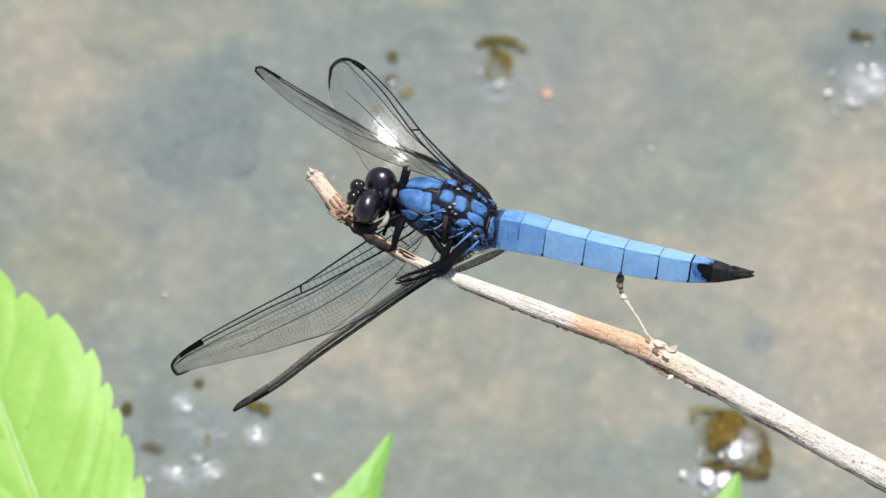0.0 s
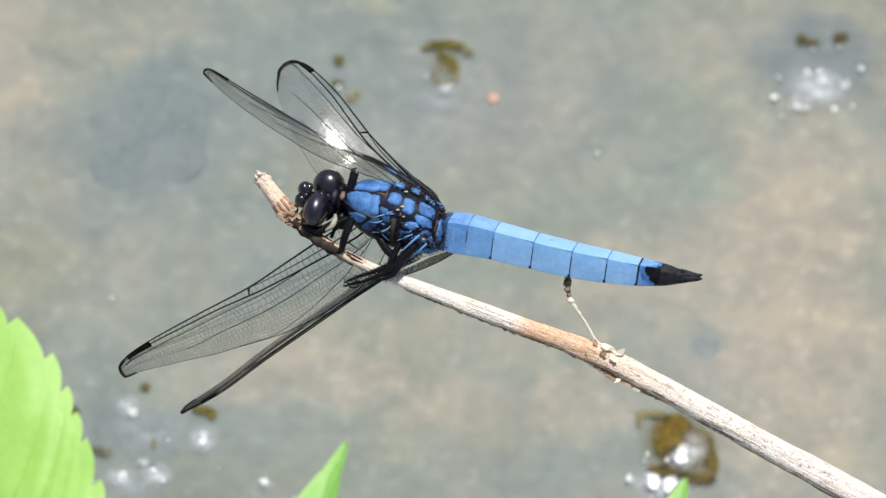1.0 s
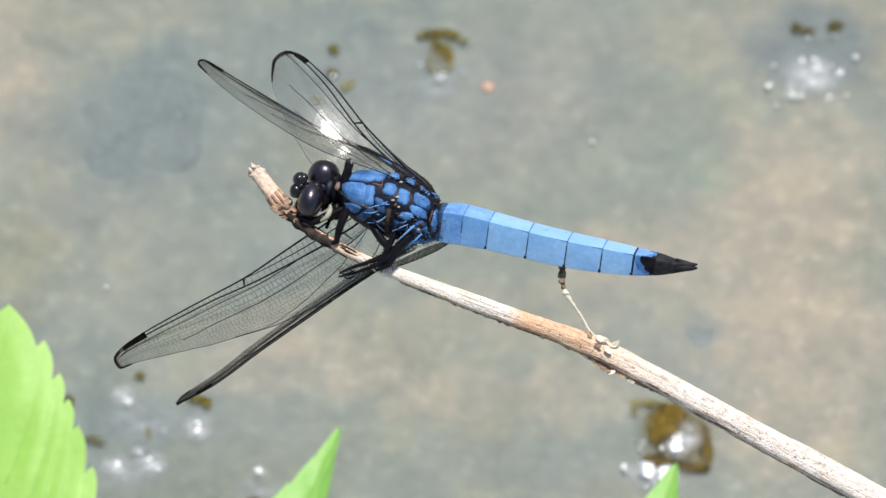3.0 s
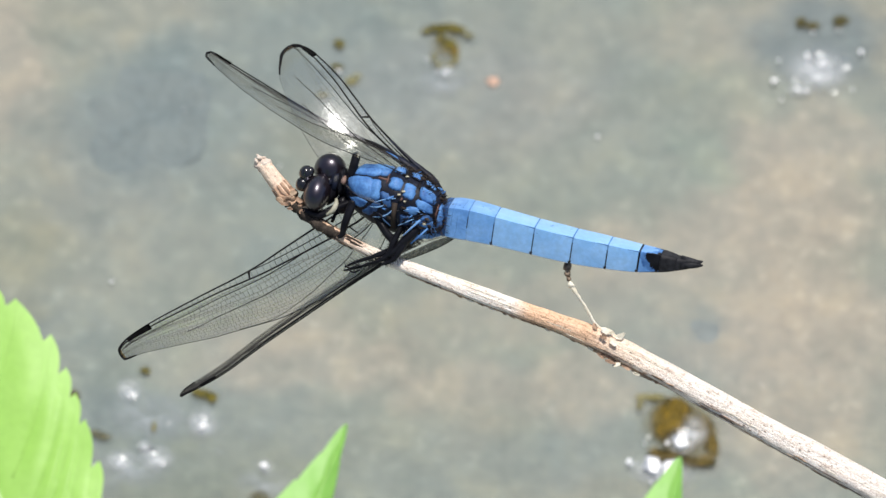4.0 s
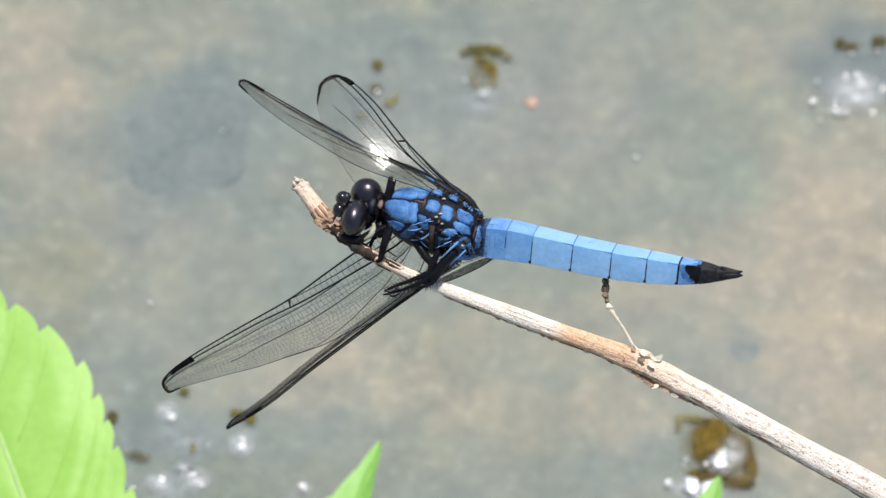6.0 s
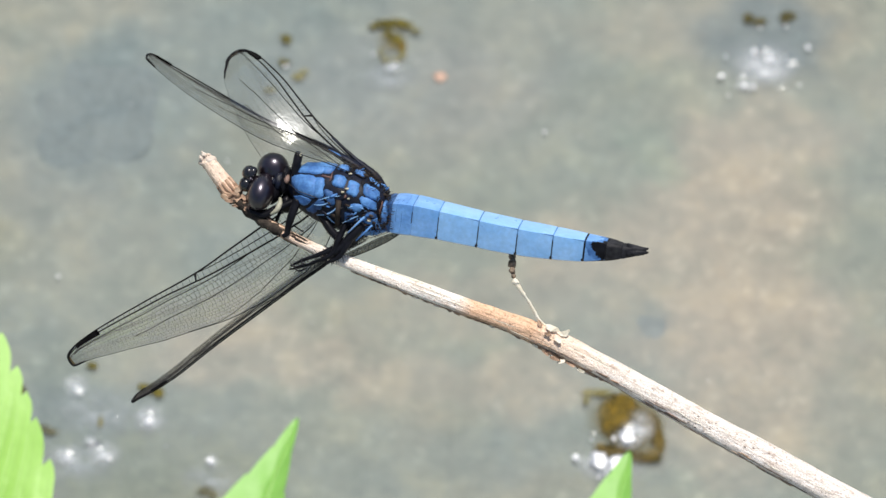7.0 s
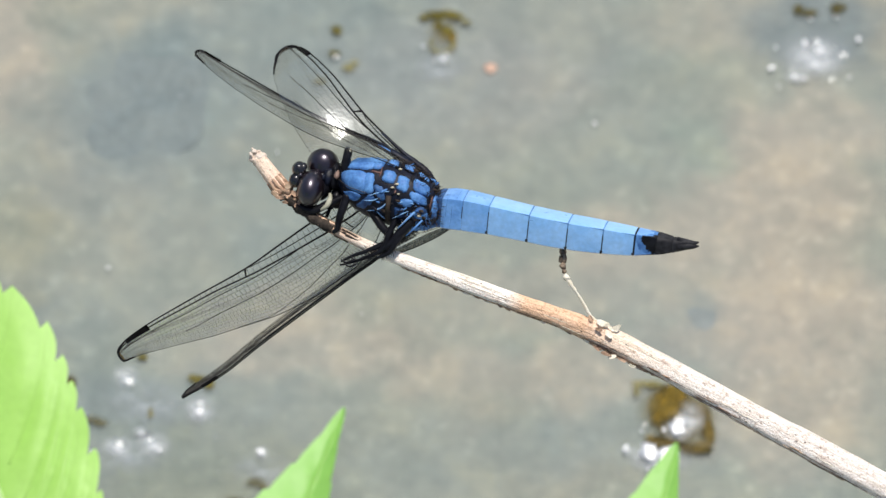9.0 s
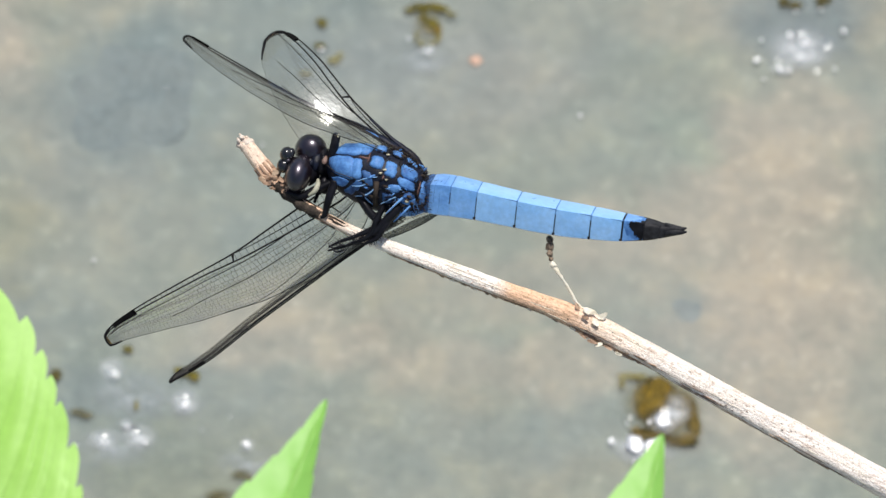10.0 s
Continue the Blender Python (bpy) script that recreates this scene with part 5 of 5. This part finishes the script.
        sf.append((a[0] * 4 + a[1], b[0] * 4 + b[1], 36 + b[0] * 4 + b[1], 36 + a[0] * 4 + a[1]))
    part("pterostigma", (sv, sf), STIGMA, wg, "black spot near the wing tip")
    # smoky amber wing tip
    tv = [W(0.978 + 0.022 * i / 6, j / 8) + Vector((0, 0, 0.00002)) for i in range(7) for j in range(9)]
    tf = [(i * 9 + j, (i + 1) * 9 + j, (i + 1) * 9 + j + 1, i * 9 + j + 1) for i in range(6) for j in range(8)]
    rim = [W(0.93 + 0.07 * i / 10, 0.0) for i in range(11)] + [W(1.0, i / 4) for i in range(1, 4)] + [W(1.0 - smoky * i / 10, 1.0) for i in range(8)]
    part("tip_margin", tube(rim, [(1.2 + (1.3 if smoky < 0.1 else 2.6) * math.sin(math.pi * i / 21)) * U for i in range(22)], 6), VEIN, wg)
    if stain:
        part("tip_stain", (tv, tf), AMBER, wg, "smoky amber tip")
    return wg


TAPER = [(0, 0.40), (0.08, 0.62), (0.2, 0.85), (0.35, 1.0), (0.5, 1.0), (0.65, 0.95), (0.78, 0.84), (0.88, 0.68), (0.94, 0.54), (0.975, 0.40), (0.992, 0.26), (1.0, 0.08)]
DROOP = [(0, 0.45), (0.1, 0.80), (0.2, 0.97), (0.35, 0.98), (0.5, 0.88), (0.7, 0.68), (0.85, 0.46), (0.93, 0.32), (0.97, 0.23), (0.99, 0.15), (1.0, 0.06)]
HIND = [(0, 0.55), (0.063, 0.85), (0.158, 1.0), (0.315, 1.0), (0.525, 0.93), (0.68, 0.82), (0.82, 0.66), (0.90, 0.50), (0.95, 0.35), (0.98, 0.23), (1.0, 0.12)]


EDGE_ON = [(0, 1.15), (0.06, 1.1), (0.12, 0.95), (0.2, 0.78), (0.3, 0.85), (0.5, 0.95), (0.65, 0.9), (0.78, 0.84), (0.88, 0.76), (0.94, 0.64), (0.98, 0.42), (1.0, 0.10)]


def V(x, y, z):
    return Vector((x, y, z)) * U


def wing_roots():
    """Dark thickened bundles where the wings meet the back."""
    for name, pts, rr in [("wing_root", [P(782, 352, -1.2), P(740, 319, -1.2), P(695, 291, -2.8), P(640, 266, -5.4)], [8.5, 7.5, 5, 2]),
                          ("wing_root", [P(806, 378, -1.0), P(786, 344, -0.8), P(752, 314, -1.6), P(712, 276, -2.4)], [9, 7, 3.5, 1.5])]:
        q = smooth_line(pts, 16)
        part(name, tube(q, [float(v) * U for v in np.interp(np.linspace(0, 1, 16), np.linspace(0, 1, len(rr)), rr)], 10, 0.35, 3), THORAX_DARK, fly, "dark knotted wing root")
    part("root_streak", tube([P(742, 319, -0.7), P(728, 310, -1.1), P(706, 297, -1.8)], [1.2 * U, 2.0 * U, 0.8 * U], 6, 0.4), BLUE_DEEP, fly, "blue streak on the wing root")


NEAR_RADIUS = ((0, 0.42), (0.15, 0.30), (0.3, 0.23), (0.42, 0.17), (0.51, 0.125), (0.6, 0.10), (0.86, 0.105), (1.0, 0.11))


def wings():
    near_fore = wing("forewing", [P(686, 372, -2.0), P(640, 397, -2.4), P(583, 434, -2.7), P(530, 470, -2.7), P(466, 513, -2.7), P(380, 559, -3.0), P(302, 602, -3.6), P(260, 629, -4.2), P(246, 642, -4.5), P(239, 651, -4.6), P(237, 658, -4.7), P(240, 664, -4.8)], V(64, -94, -6), DROOP, (0.85, 0.94), 0.48,
         "clear forewing with dark veins, swept forward behind the twig", 1, None, 0.0004, 0.0001, 1.0, True, 0.21, NEAR_RADIUS, 13)
    near_hind = wing("hindwing", [P(772, 402, -2.2), P(742, 455, -2.8), P(702, 494, -3.0), P(640, 536, -3.0), P(500, 635, -3.4), P(420, 695, -4.0), P(349, 736, -4.6)], V(-10, 13, -138), EDGE_ON, (0.87, 0.93), 0.40,
         "clear hindwing with dark veins, seen on edge", 2, (V(50, -27, -80), 0.0, 0.24), 0.0006, 0.00022, 2.4, False, 0.05, ((0, 0.13), (1, 0.11)), 12)
    low = smooth_line([P(722, 495, -1.4), P(760, 483, -1.2), P(798, 467, -1.0), P(820, 455, -1.0), P(834, 445, -1.2)], 16)
    top = smooth_line([P(724, 487, -1.4), P(756, 472, -1.2), P(790, 456, -1.0), P(812, 448, -1.0), P(832, 442, -1.2)], 16)
    part("wing_lobe", rings([[a, b, b - Vector((0, 0, 0.00004)), a - Vector((0, 0, 0.00004))] for a, b in zip(low, top)]), LOBE, fly, "yellowish-grey netted inner lobe of the hindwing")
    part("lobe_veins", join([tube(low, 1.1 * U, 5)] + [tube([low[k].lerp(top[k], f), low[k + 1].lerp(top[k + 1], g)], 0.35 * U, 4) for k in range(2, 15) for f, g in ((0.3, 0.3), (0.65, 0.65), (0.0, 1.0 if k % 2 else 0.6))]), VEIN, fly, "dark veins of the hindwing lobe")
    far_fore = wing("forewing", [P(752, 326, -1.0), P(700, 292, -3.0), P(600, 245, -7.5), P(550, 217, -10), P(450, 158, -15), P(410, 134, -17), P(392, 124, -17.8), P(383, 125, -18.2)], V(-17, -31, 100), TAPER, (0.885, 0.962), 0.52,
         "clear forewing with dark veins, swept forward and down", 3, None, 0.0006, 0.0001, 1.1, False)
    far_hind = wing("hindwing", [P(790, 346, -3.6), P(735, 297, -4.6), P(685, 247, -4.9), P(652, 206, -5.9), P(620, 166, -7.8), P(582, 129, -11.0), P(560, 114, -13.2), P(546, 110, -14.0), P(535, 111, -14.6)], V(-104, -62, 32), HIND, (0.835, 0.93), 0.40,
         "clear hindwing with dark veins and a bright sun glint", 4, (V(-92, -66, 118), 0.084, 0.347), 0.0008, 0.00003, 0.6, True, 0.12, ((0, 0.14), (0.4, 0.12), (1, 0.09)), 13, 0.22)
    return near_fore, near_hind, far_fore, far_hind


belly = abdomen()
thorax()
head()
legs()
wing_roots()
near_fore, near_hind, far_fore, far_hind = wings()


# ---- leaves ----
def blade(points_mid, half, teeth, m, parent, name="blade", curl=0.0, depth_tilt=(0, 0), sides=(1, 1), seed=0, tooth=0.12):
    """A serrated leaf blade. points_mid: midrib from base to tip; half: half width in drawing units along it."""
    N = teeth * 12
    mid = smooth_line(points_mid, N + 1)
    verts, faces = [], []
    cols = 12
    span = sum((mid[i + 1] - mid[i]).length for i in range(N)) / U
    knots = [k / (len(half) - 1) for k in range(len(half))]
    outline = [k + 0.42 * h / span for k, h in zip(knots, half)]
    for i in range(N + 1):
        f = i / N
        d = (mid[min(i + 1, N)] - mid[max(i - 1, 0)]).normalized()
        side = d.cross(Vector((0, 0, 1))).normalized()
        # half width where the swept side vein meets the outline
        w = float(np.interp(f, knots, half))
        for _ in range(40):
            w += 0.5 * (float(np.interp(f + 0.42 * w / span, outline, half)) - w)
        w *= U
        ph = (f * teeth) % 1.0
        saw = 1 - tooth * (1 - ph) ** 2.0 * min(1, w / (30 * U)) * (1 + 0.3 * math.sin(int(f * teeth) * 1.7 + seed))
        for s in (-1, 1):
            for j in range(cols + 1):
                g = j / cols
                ws = w * (sides[0] if s < 0 else sides[1])
                # side veins sweep forward to the teeth
                lean = d * (0.42 * ws * (0.8 * g + 0.2 * g * g))
                q = saw if j == cols else 1 - (1 - saw) * max(0, (g - 0.75) * 4) if g > 0.75 else 1
                tdep = depth_tilt[0] if s < 0 else depth_tilt[1]
                vein = math.cos(2 * math.pi * (f * teeth)) * 0.0001 * math.sin(math.pi * min(1, g * 1.2))
                z = Vector((0, 0, 1)) * (w * g * tdep - curl * w * g * g + vein * 0.8 - 0.00018 * math.exp(-((g / 0.07) ** 2)))
                verts.append(mid[i] + side * (s * ws * g * q) + lean * (1 if f < 0.97 else (1 - f) / 0.03) + d * (0.03 * ws * ph ** 2 * max(0, g - 0.75) * 4 * (1 if f < 0.95 else 0)) + z)
    row = 2 * (cols + 1)
    for i in range(N):
        for s in (0, 1):
            for j in range(cols):
                a = i * row + s * (cols + 1) + j
                q = (a, a + 1, a + 1 + row, a + row)
                faces.append(q if s else q[::-1])
    # underside, so that the blade has thickness
    o = len(verts)
    verts += [v - Vector((0, 0, 0.00010)) for v in verts]
    faces += [tuple(k + o for k in q[::-1]) for q in faces]
    for i in range(N):
        for s in (0, 1):
            a = i * row + s * (cols + 1) + cols
            faces.append((a, a + row, a + row + o, a + o))
    bl = part(name, (verts, faces), m, parent)
    bl.data.set_sharp_from_angle(angle=radians(50))
    part("midrib", tube([p + Vector((0, 0, -0.00012)) for p in mid[: int(N * 0.96)]], [float(np.interp(k, [0, N], [3.0, 0.6])) * U for k in range(int(N * 0.96))], 8), VEINLET, bl)
    for k in range(1, teeth - 1):
        f = k / teeth
        i = int(f * N)
        for s in (0, 1):
            pts = [verts[i * row + s * (cols + 1) + j] + Vector((0, 0, -0.00005)) for j in range(cols)]
            part("side_vein", tube(pts, [(1.1 - 0.07 * j) * U for j in range(cols)], 5), VEINLET, bl)
    return bl


def stalk(base, parent, r, drift):
    foot = nearer(water_below(nearer(base, PLANT_NEAR), drift), 1 / PLANT_NEAR)
    pts = smooth_line([base, base.lerp(foot, 0.3) + Vector((0.003, 0, 0)), base.lerp(foot, 0.7), foot], 16)
    part("stalk", tube(pts, [r * U * (0.7 + 0.5 * i / 15) for i in range(16)], 8), RIB, parent, "pale green stalk")


def along(tip_x, tip_y, dx, dy, steps, z, rise):
    """Midrib points from base to tip, by their distance behind the tip."""
    return [P(tip_x - dx * k, tip_y - dy * k, z + rise * k) for k in steps[::-1]]


def serrated(root, heading, z, rise, profile, apexes, m, parent, name="blade", sweep=1.25, left=0.65, hook=7, cut=20, curl=0.1, seed=1):
    """A broad saw-edged blade. root: a place on the midrib; heading: degrees from straight up, to the left; profile: (along, half width) from base to tip;
    apexes: where the teeth end along the midrib; all in drawing units, as are the teeth's hook and cut."""
    rnd = random.Random(seed)
    d = Vector((-math.sin(radians(heading)), math.cos(radians(heading)), 0))
    side = Vector((d.y, -d.x, 0))
    px, ph = [q[0] for q in profile], [q[1] for q in profile]

    def H(a):
        return float(np.interp(a, px, ph))

    def at(a, h, lift=0.0):
        bend = 0.00010 * (a - 120) ** 2
        return root + (d * a - side * bend * 0.25 + side * h) * U + Vector((0, 0, (z - rise * a) * 0.001 + lift))

    # the saw edge: along, half width, foot of its side vein, phase within the tooth
    edge = []
    stops = [px[0]] + list(apexes) + [px[-1]]
    for i in range(1, len(stops)):
        a0, a1 = stops[i - 1], stops[i]
        big = min(1.0, (a1 - a0) / 60) * min(1.0, H(a1) / 70 + 0.25) * rnd.uniform(0.85, 1.2)
        n0 = a0
        f0, f1 = a0 - sweep * H(a0), a1 - sweep * H(a1)
        for k in range(13):
            t = k / 12
            a = n0 + (a1 - n0) * t
            h = H(a) - cut * big * (1 - t) ** 1.7 + 5.0 * big * math.sin(math.pi * t)
            edge.append((a, max(h, 0.4), f0 + (f1 - f0) * t, t, (hook if i < len(stops) - 1 else 0) * big * t ** 3))
    cols, verts, faces = 14, [], []
    for sgn in (-1, 1):
        for a, h, foot, t, tip in edge:
            foot = max(foot, px[0] - 40)
            for j in range(cols + 1):
                g = j / cols
                qa = (1 - g) ** 2 * foot + 2 * g * (1 - g) * (foot + 0.42 * (a - foot)) + g * g * a
                qa += tip * max(0.0, g - 0.8) * 5
                qh = 2 * g * (1 - g) * 0.62 * h + g * g * h
                hh = qh * (left if sgn < 0 else 1)
                swell = 0.00016 * math.sin(math.pi * t) * math.sin(math.pi * min(1, g * 1.1 + 0.05))
                lift = hh * U * (0.10 if sgn > 0 else -0.05) - curl * hh * hh * U / 200 + swell - 0.00016 * math.exp(-((qh / 9) ** 2)) + 0.0003 * noise.noise(Vector((qa * 0.012, sgn * qh * 0.012, seed)))
                verts.append(at(qa, sgn * hh, lift))
    row, n = cols + 1, len(edge)
    for b in (0, 1):
        for i in range(n - 1):
            for j in range(cols):
                k = (b * n + i) * row + j
                q = (k, k + 1, k + 1 + row, k + row)
                faces.append(q if b else q[::-1])
    o = len(verts)
    verts += [v - Vector((0, 0, 0.00010)) for v in verts]
    faces += [tuple(k + o for k in q[::-1]) for q in faces]
    for b in (0, 1):
        for i in range(n - 1):
            k = (b * n + i) * row + cols
            faces.append((k, k + row, k + row + o, k + o))
    bl = part(name, (verts, faces), m, parent)
    bl.data.set_sharp_from_angle(angle=radians(50))
    rib = [at(a, 0, -0.00010) for a in np.linspace(px[0] - 40, px[-1] - 20, 40)]
    part("midrib", tube(rib, [float(np.interp(k, [0, 39], [5.5, 0.9])) * U for k in range(40)], 8), RIB, bl, "pale raised midrib")
    for b in (0, 1):
        for i in range(1, len(stops) - 1):
            k = (b * n + i * 13 - 1) * row
            part("side_vein", tube([verts[k + j] - Vector((0, 0, 0.00002)) for j in range(2, cols)], [(1.0 - 0.05 * j) * U for j in range(2, cols)], 5), VEINLET, bl)
    return bl


PLANT_NEAR = 0.955                # the plants grow on the near bank
LEAF_PIVOT = P(140, 1000, 14)
broad = thing("leaf_plant", LEAF_PIVOT, "young plant with one broad bright green serrated leaf", "plant", "plants at the bank", PLANT_NEAR)
serrated(P(17, 865, 0), 21.7, 4, 0.026, [(-330, 12), (-280, 90), (-165, 158), (-121, 171), (-60, 186), (24, 189), (124, 191), (189, 187), (271, 152), (326, 113), (387, 82), (440, 47), (490, 21), (525, 0)],
         [-265, -215, -165, -121, -51, 26, 76, 124, 189, 271, 326, 387, 440, 485], LEAF, broad)
stalk(P(16 + 0.37 * 325, 865 + 0.929 * 325, 12.5), broad, 14, 0.01)
# lower blade, coloured dark to stand for lying in shade
blade([P(-20, 1200, -6), P(-80, 1040, -8), P(-150, 900, -10), P(-200, 800, -12)], [30, 110, 130, 110, 60, 3], 7, LEAF_SHADED, broad, "lower_blade", 0.1, (0.1, 0), seed=5)

SPRIG_PIVOT = P(570, 1040, 14)
sprig = thing("leaf_plant", SPRIG_PIVOT, "young plant with a narrow upright bright green leaf tip", "plant", "plants at the bank", PLANT_NEAR)
STEPS = [0, 80, 160, 240, 320, 400, 480, 560]
blade(along(644, 768, 0.38, -0.92, STEPS, 12, 0.035), [20, 90, 122, 114, 86, 54, 26, 2], 8, LEAF_COOL, sprig, curl=0.08, depth_tilt=(0.05, -0.3), sides=(1, 0.62), seed=2, tooth=0.10)
stalk(P(644 - 0.38 * 560, 768 + 0.92 * 560, 12 + 0.035 * 560), sprig, 12, 0.0)

TIP_PIVOT = P(1190, 1060, 14)
tip = thing("leaf_plant", TIP_PIVOT, "young plant with a small upright green leaf tip", "plant", "plants at the bank", PLANT_NEAR)
STEPS = [0, 70, 140, 210, 280, 350, 420, 490]
blade(along(1238, 833, 0.25, -0.97, STEPS, 12, 0.035), [20, 70, 102, 106, 88, 60, 33, 2], 8, LEAF_COOL, tip, curl=0.08, depth_tilt=(0.05, -0.3), sides=(1, 0.55), seed=4, tooth=0.03)
stalk(P(1238 - 0.25 * 490, 833 + 0.97 * 490, 12 + 0.035 * 490), tip, 12, 0.0)

# ---- what moves: seconds, shift in drawing units (right, down) and turn in degrees (clockwise) ----
FLY_SWAY = [
    (0, -0.23, -7.46, 0.29),
    (0.5, 1.89, -11.07, 0.23),
    (1, 2.65, -10.66, 0.36),
    (1.5, 1.20, -6.59, 0.14),
    (2, -1.48, -2.20, 0.26),
    (2.5, -0.00, -0.00, 0.00),
    (2.7, 1.68, -4.64, 0.09),
    (3.8, 4.31, -9.79, 0.77),
    (4, 3.66, -8.83, 0.92),
    (4.5, -0.06, -4.33, 0.87),
    (5, 0.61, 1.77, 0.11),
    (5.5, 1.42, 3.56, 0.15),
    (6, 4.29, -5.01, -1.05),
    (6.2, 3.10, -0.56, -0.66),
    (7.3, 0.77, -4.86, -0.93),
    (7.5, 2.83, -3.76, -0.99),
    (8, -0.34, 0.05, -1.10),
    (8.5, 0.68, 1.28, -1.16),
    (9, 0.87, 3.31, -1.17),
    (9.5, 5.11, -3.00, -1.10),
    (10, 5.04, -8.75, -1.06),
]
TWIG_SWAY = [
    (0, 0.12, -7.10, 0.02),
    (0.5, 1.68, -9.93, 0.03),
    (1, 2.24, -9.49, 0.12),
    (1.5, 1.36, -6.27, 0.00),
    (2, -1.24, -2.33, 0.00),
    (2.5, 0.00, 0.00, -0.00),
    (3.8, 2.79, -9.46, 0.12),
    (4, 2.04, -9.01, 0.20),
    (4.5, -0.98, -4.68, 0.05),
    (5, -1.13, -0.18, 0.06),
    (5.5, 0.20, 0.63, 0.10),
    (6, 0.83, -6.41, 0.11),
    (7.3, -2.05, -4.98, 0.14),
    (7.5, -0.58, -3.94, 0.21),
    (8, -2.74, -0.11, 0.03),
    (8.5, -2.55, 0.63, -0.06),
    (9, -0.93, 2.87, -0.15),
    (9.5, 1.15, -3.17, -0.09),
    (10, 1.75, -7.59, 0.22),
]
BROAD_LEAF_SWAY = [
    (0, -20.5, 1),
    (0.5, -7, -0.6),
    (1, 3, 0.9),
    (1.5, 6.5, -2.7),
    (2, 14.7, 5),
    (2.5, 0, 0),
    (2.7, -2.3, -1.5),
    (4, 0, -2.7),
    (4.5, 21, -4.8),
    (5, 15.5, -4.2),
    (5.5, 0, -1.5),
    (6, -10, 6),
    (6.2, 20, 26),
    (7.3, 5, -2.5),
    (7.5, 5.5, -2),
    (8, 1, -3),
    (8.5, 3, -3.5),
    (9, -0.5, -0.5),
    (9.5, 0, 0.1),
    (10, -11, 2.5),
]
SPRIG_SWAY = [
    (0, -15, -3.5),
    (0.5, -8.2, -1.6),
    (1, 0.8, 2.8),
    (1.5, 2.4, -0.3),
    (2, 16.8, 5.5),
    (2.5, 0, 0),
    (2.7, -2.5, -2.5),
    (4, -0.5, 1),
    (4.5, 20.6, 6),
    (5, 12.2, 4.5),
    (5.5, 1.2, 2.2),
    (6, -8, -5.5),
    (6.2, 31, 7),
    (7.3, 2.2, -2.5),
    (7.5, 6, -2),
    (8, 1, -3.8),
    (8.5, 4, -3),
    (9, 1.6, -3.8),
    (9.5, -0.5, -1.5),
    (10, -4.2, -4.5),
]
TIP_SWAY = [
    (0, 1, 1),
    (0.5, -6, 2),
    (1, 3, 2),
    (1.5, -8, 3),
    (2, 0, 4),
    (2.5, 0, 0),
    (2.7, -2, -2),
    (4, -7, -6),
    (4.5, -4, -9),
    (5, -5, -5),
    (5.5, -5, -6),
    (6, -6, -9),
    (6.2, 2, -4),
    (7.3, -4, -8),
    (7.5, -5, -8),
    (8, -6, -9),
    (8.5, -6, -7),
    (9, -7, -8),
    (9.5, -6, -8),
    (10, -7, -9),
]


def sway(ob, rows):
    out = []
    base = Vector(ob["base"])
    for row in rows:
        t, dx, dy = row[:3]
        turn = row[3] if len(row) > 3 else 0.0
        out.append((t, STAGE @ Matrix.Translation(base + Vector((dx * U, -dy * U, 0))) @ pose(0, 0, 0, 0, 0, -turn)))
    walk(ob, out)


# turns of the parts on the body: seconds, degrees clockwise
ABDOMEN_LIFT = [(0, 0.0), (3.8, -0.1), (4, -0.2), (5.5, 0.0), (6, -0.6), (7.3, -0.5), (10, -0.55)]
NEAR_FORE_BEAT = [(0, 0.0), (5, 0.0), (5.5, -0.2), (6, -0.3), (10, 0.3)]
NEAR_HIND_BEAT = [(0, 0.0), (5, 0.0), (5.5, -0.2), (6, -0.6), (10, -0.2)]
FAR_FORE_BEAT = [(0, 0.0), (5.5, 0.0), (6, 0.3), (10, 0.3)]
FAR_HIND_BEAT = [(0, 0.0, 0.0), (5.5, 0.0, 0.0), (6, 0.4, -5.0), (10, 0.4, -5.0)]         # and degrees by which it is raised


def beat(ob, rows):
    at = ob.location.copy()
    across = Vector((0.68, 0.73, 0))                  # the hinge line of the raised wing
    walk(ob, [(t, Matrix.Translation(at) @ pose(0, 0, 0, 0, 0, -turn) @ Matrix.Rotation(radians(lift[0] if lift else 0.0), 4, across)) for t, turn, *lift in rows])


def motions():
    sway(fly, FLY_SWAY)
    beat(belly, ABDOMEN_LIFT)
    beat(near_fore, NEAR_FORE_BEAT)
    beat(near_hind, NEAR_HIND_BEAT)
    beat(far_fore, FAR_FORE_BEAT)
    beat(far_hind, FAR_HIND_BEAT)
    sway(twig, TWIG_SWAY)
    sway(broad, BROAD_LEAF_SWAY)
    sway(sprig, SPRIG_SWAY)
    sway(tip, TIP_SWAY)


motions()
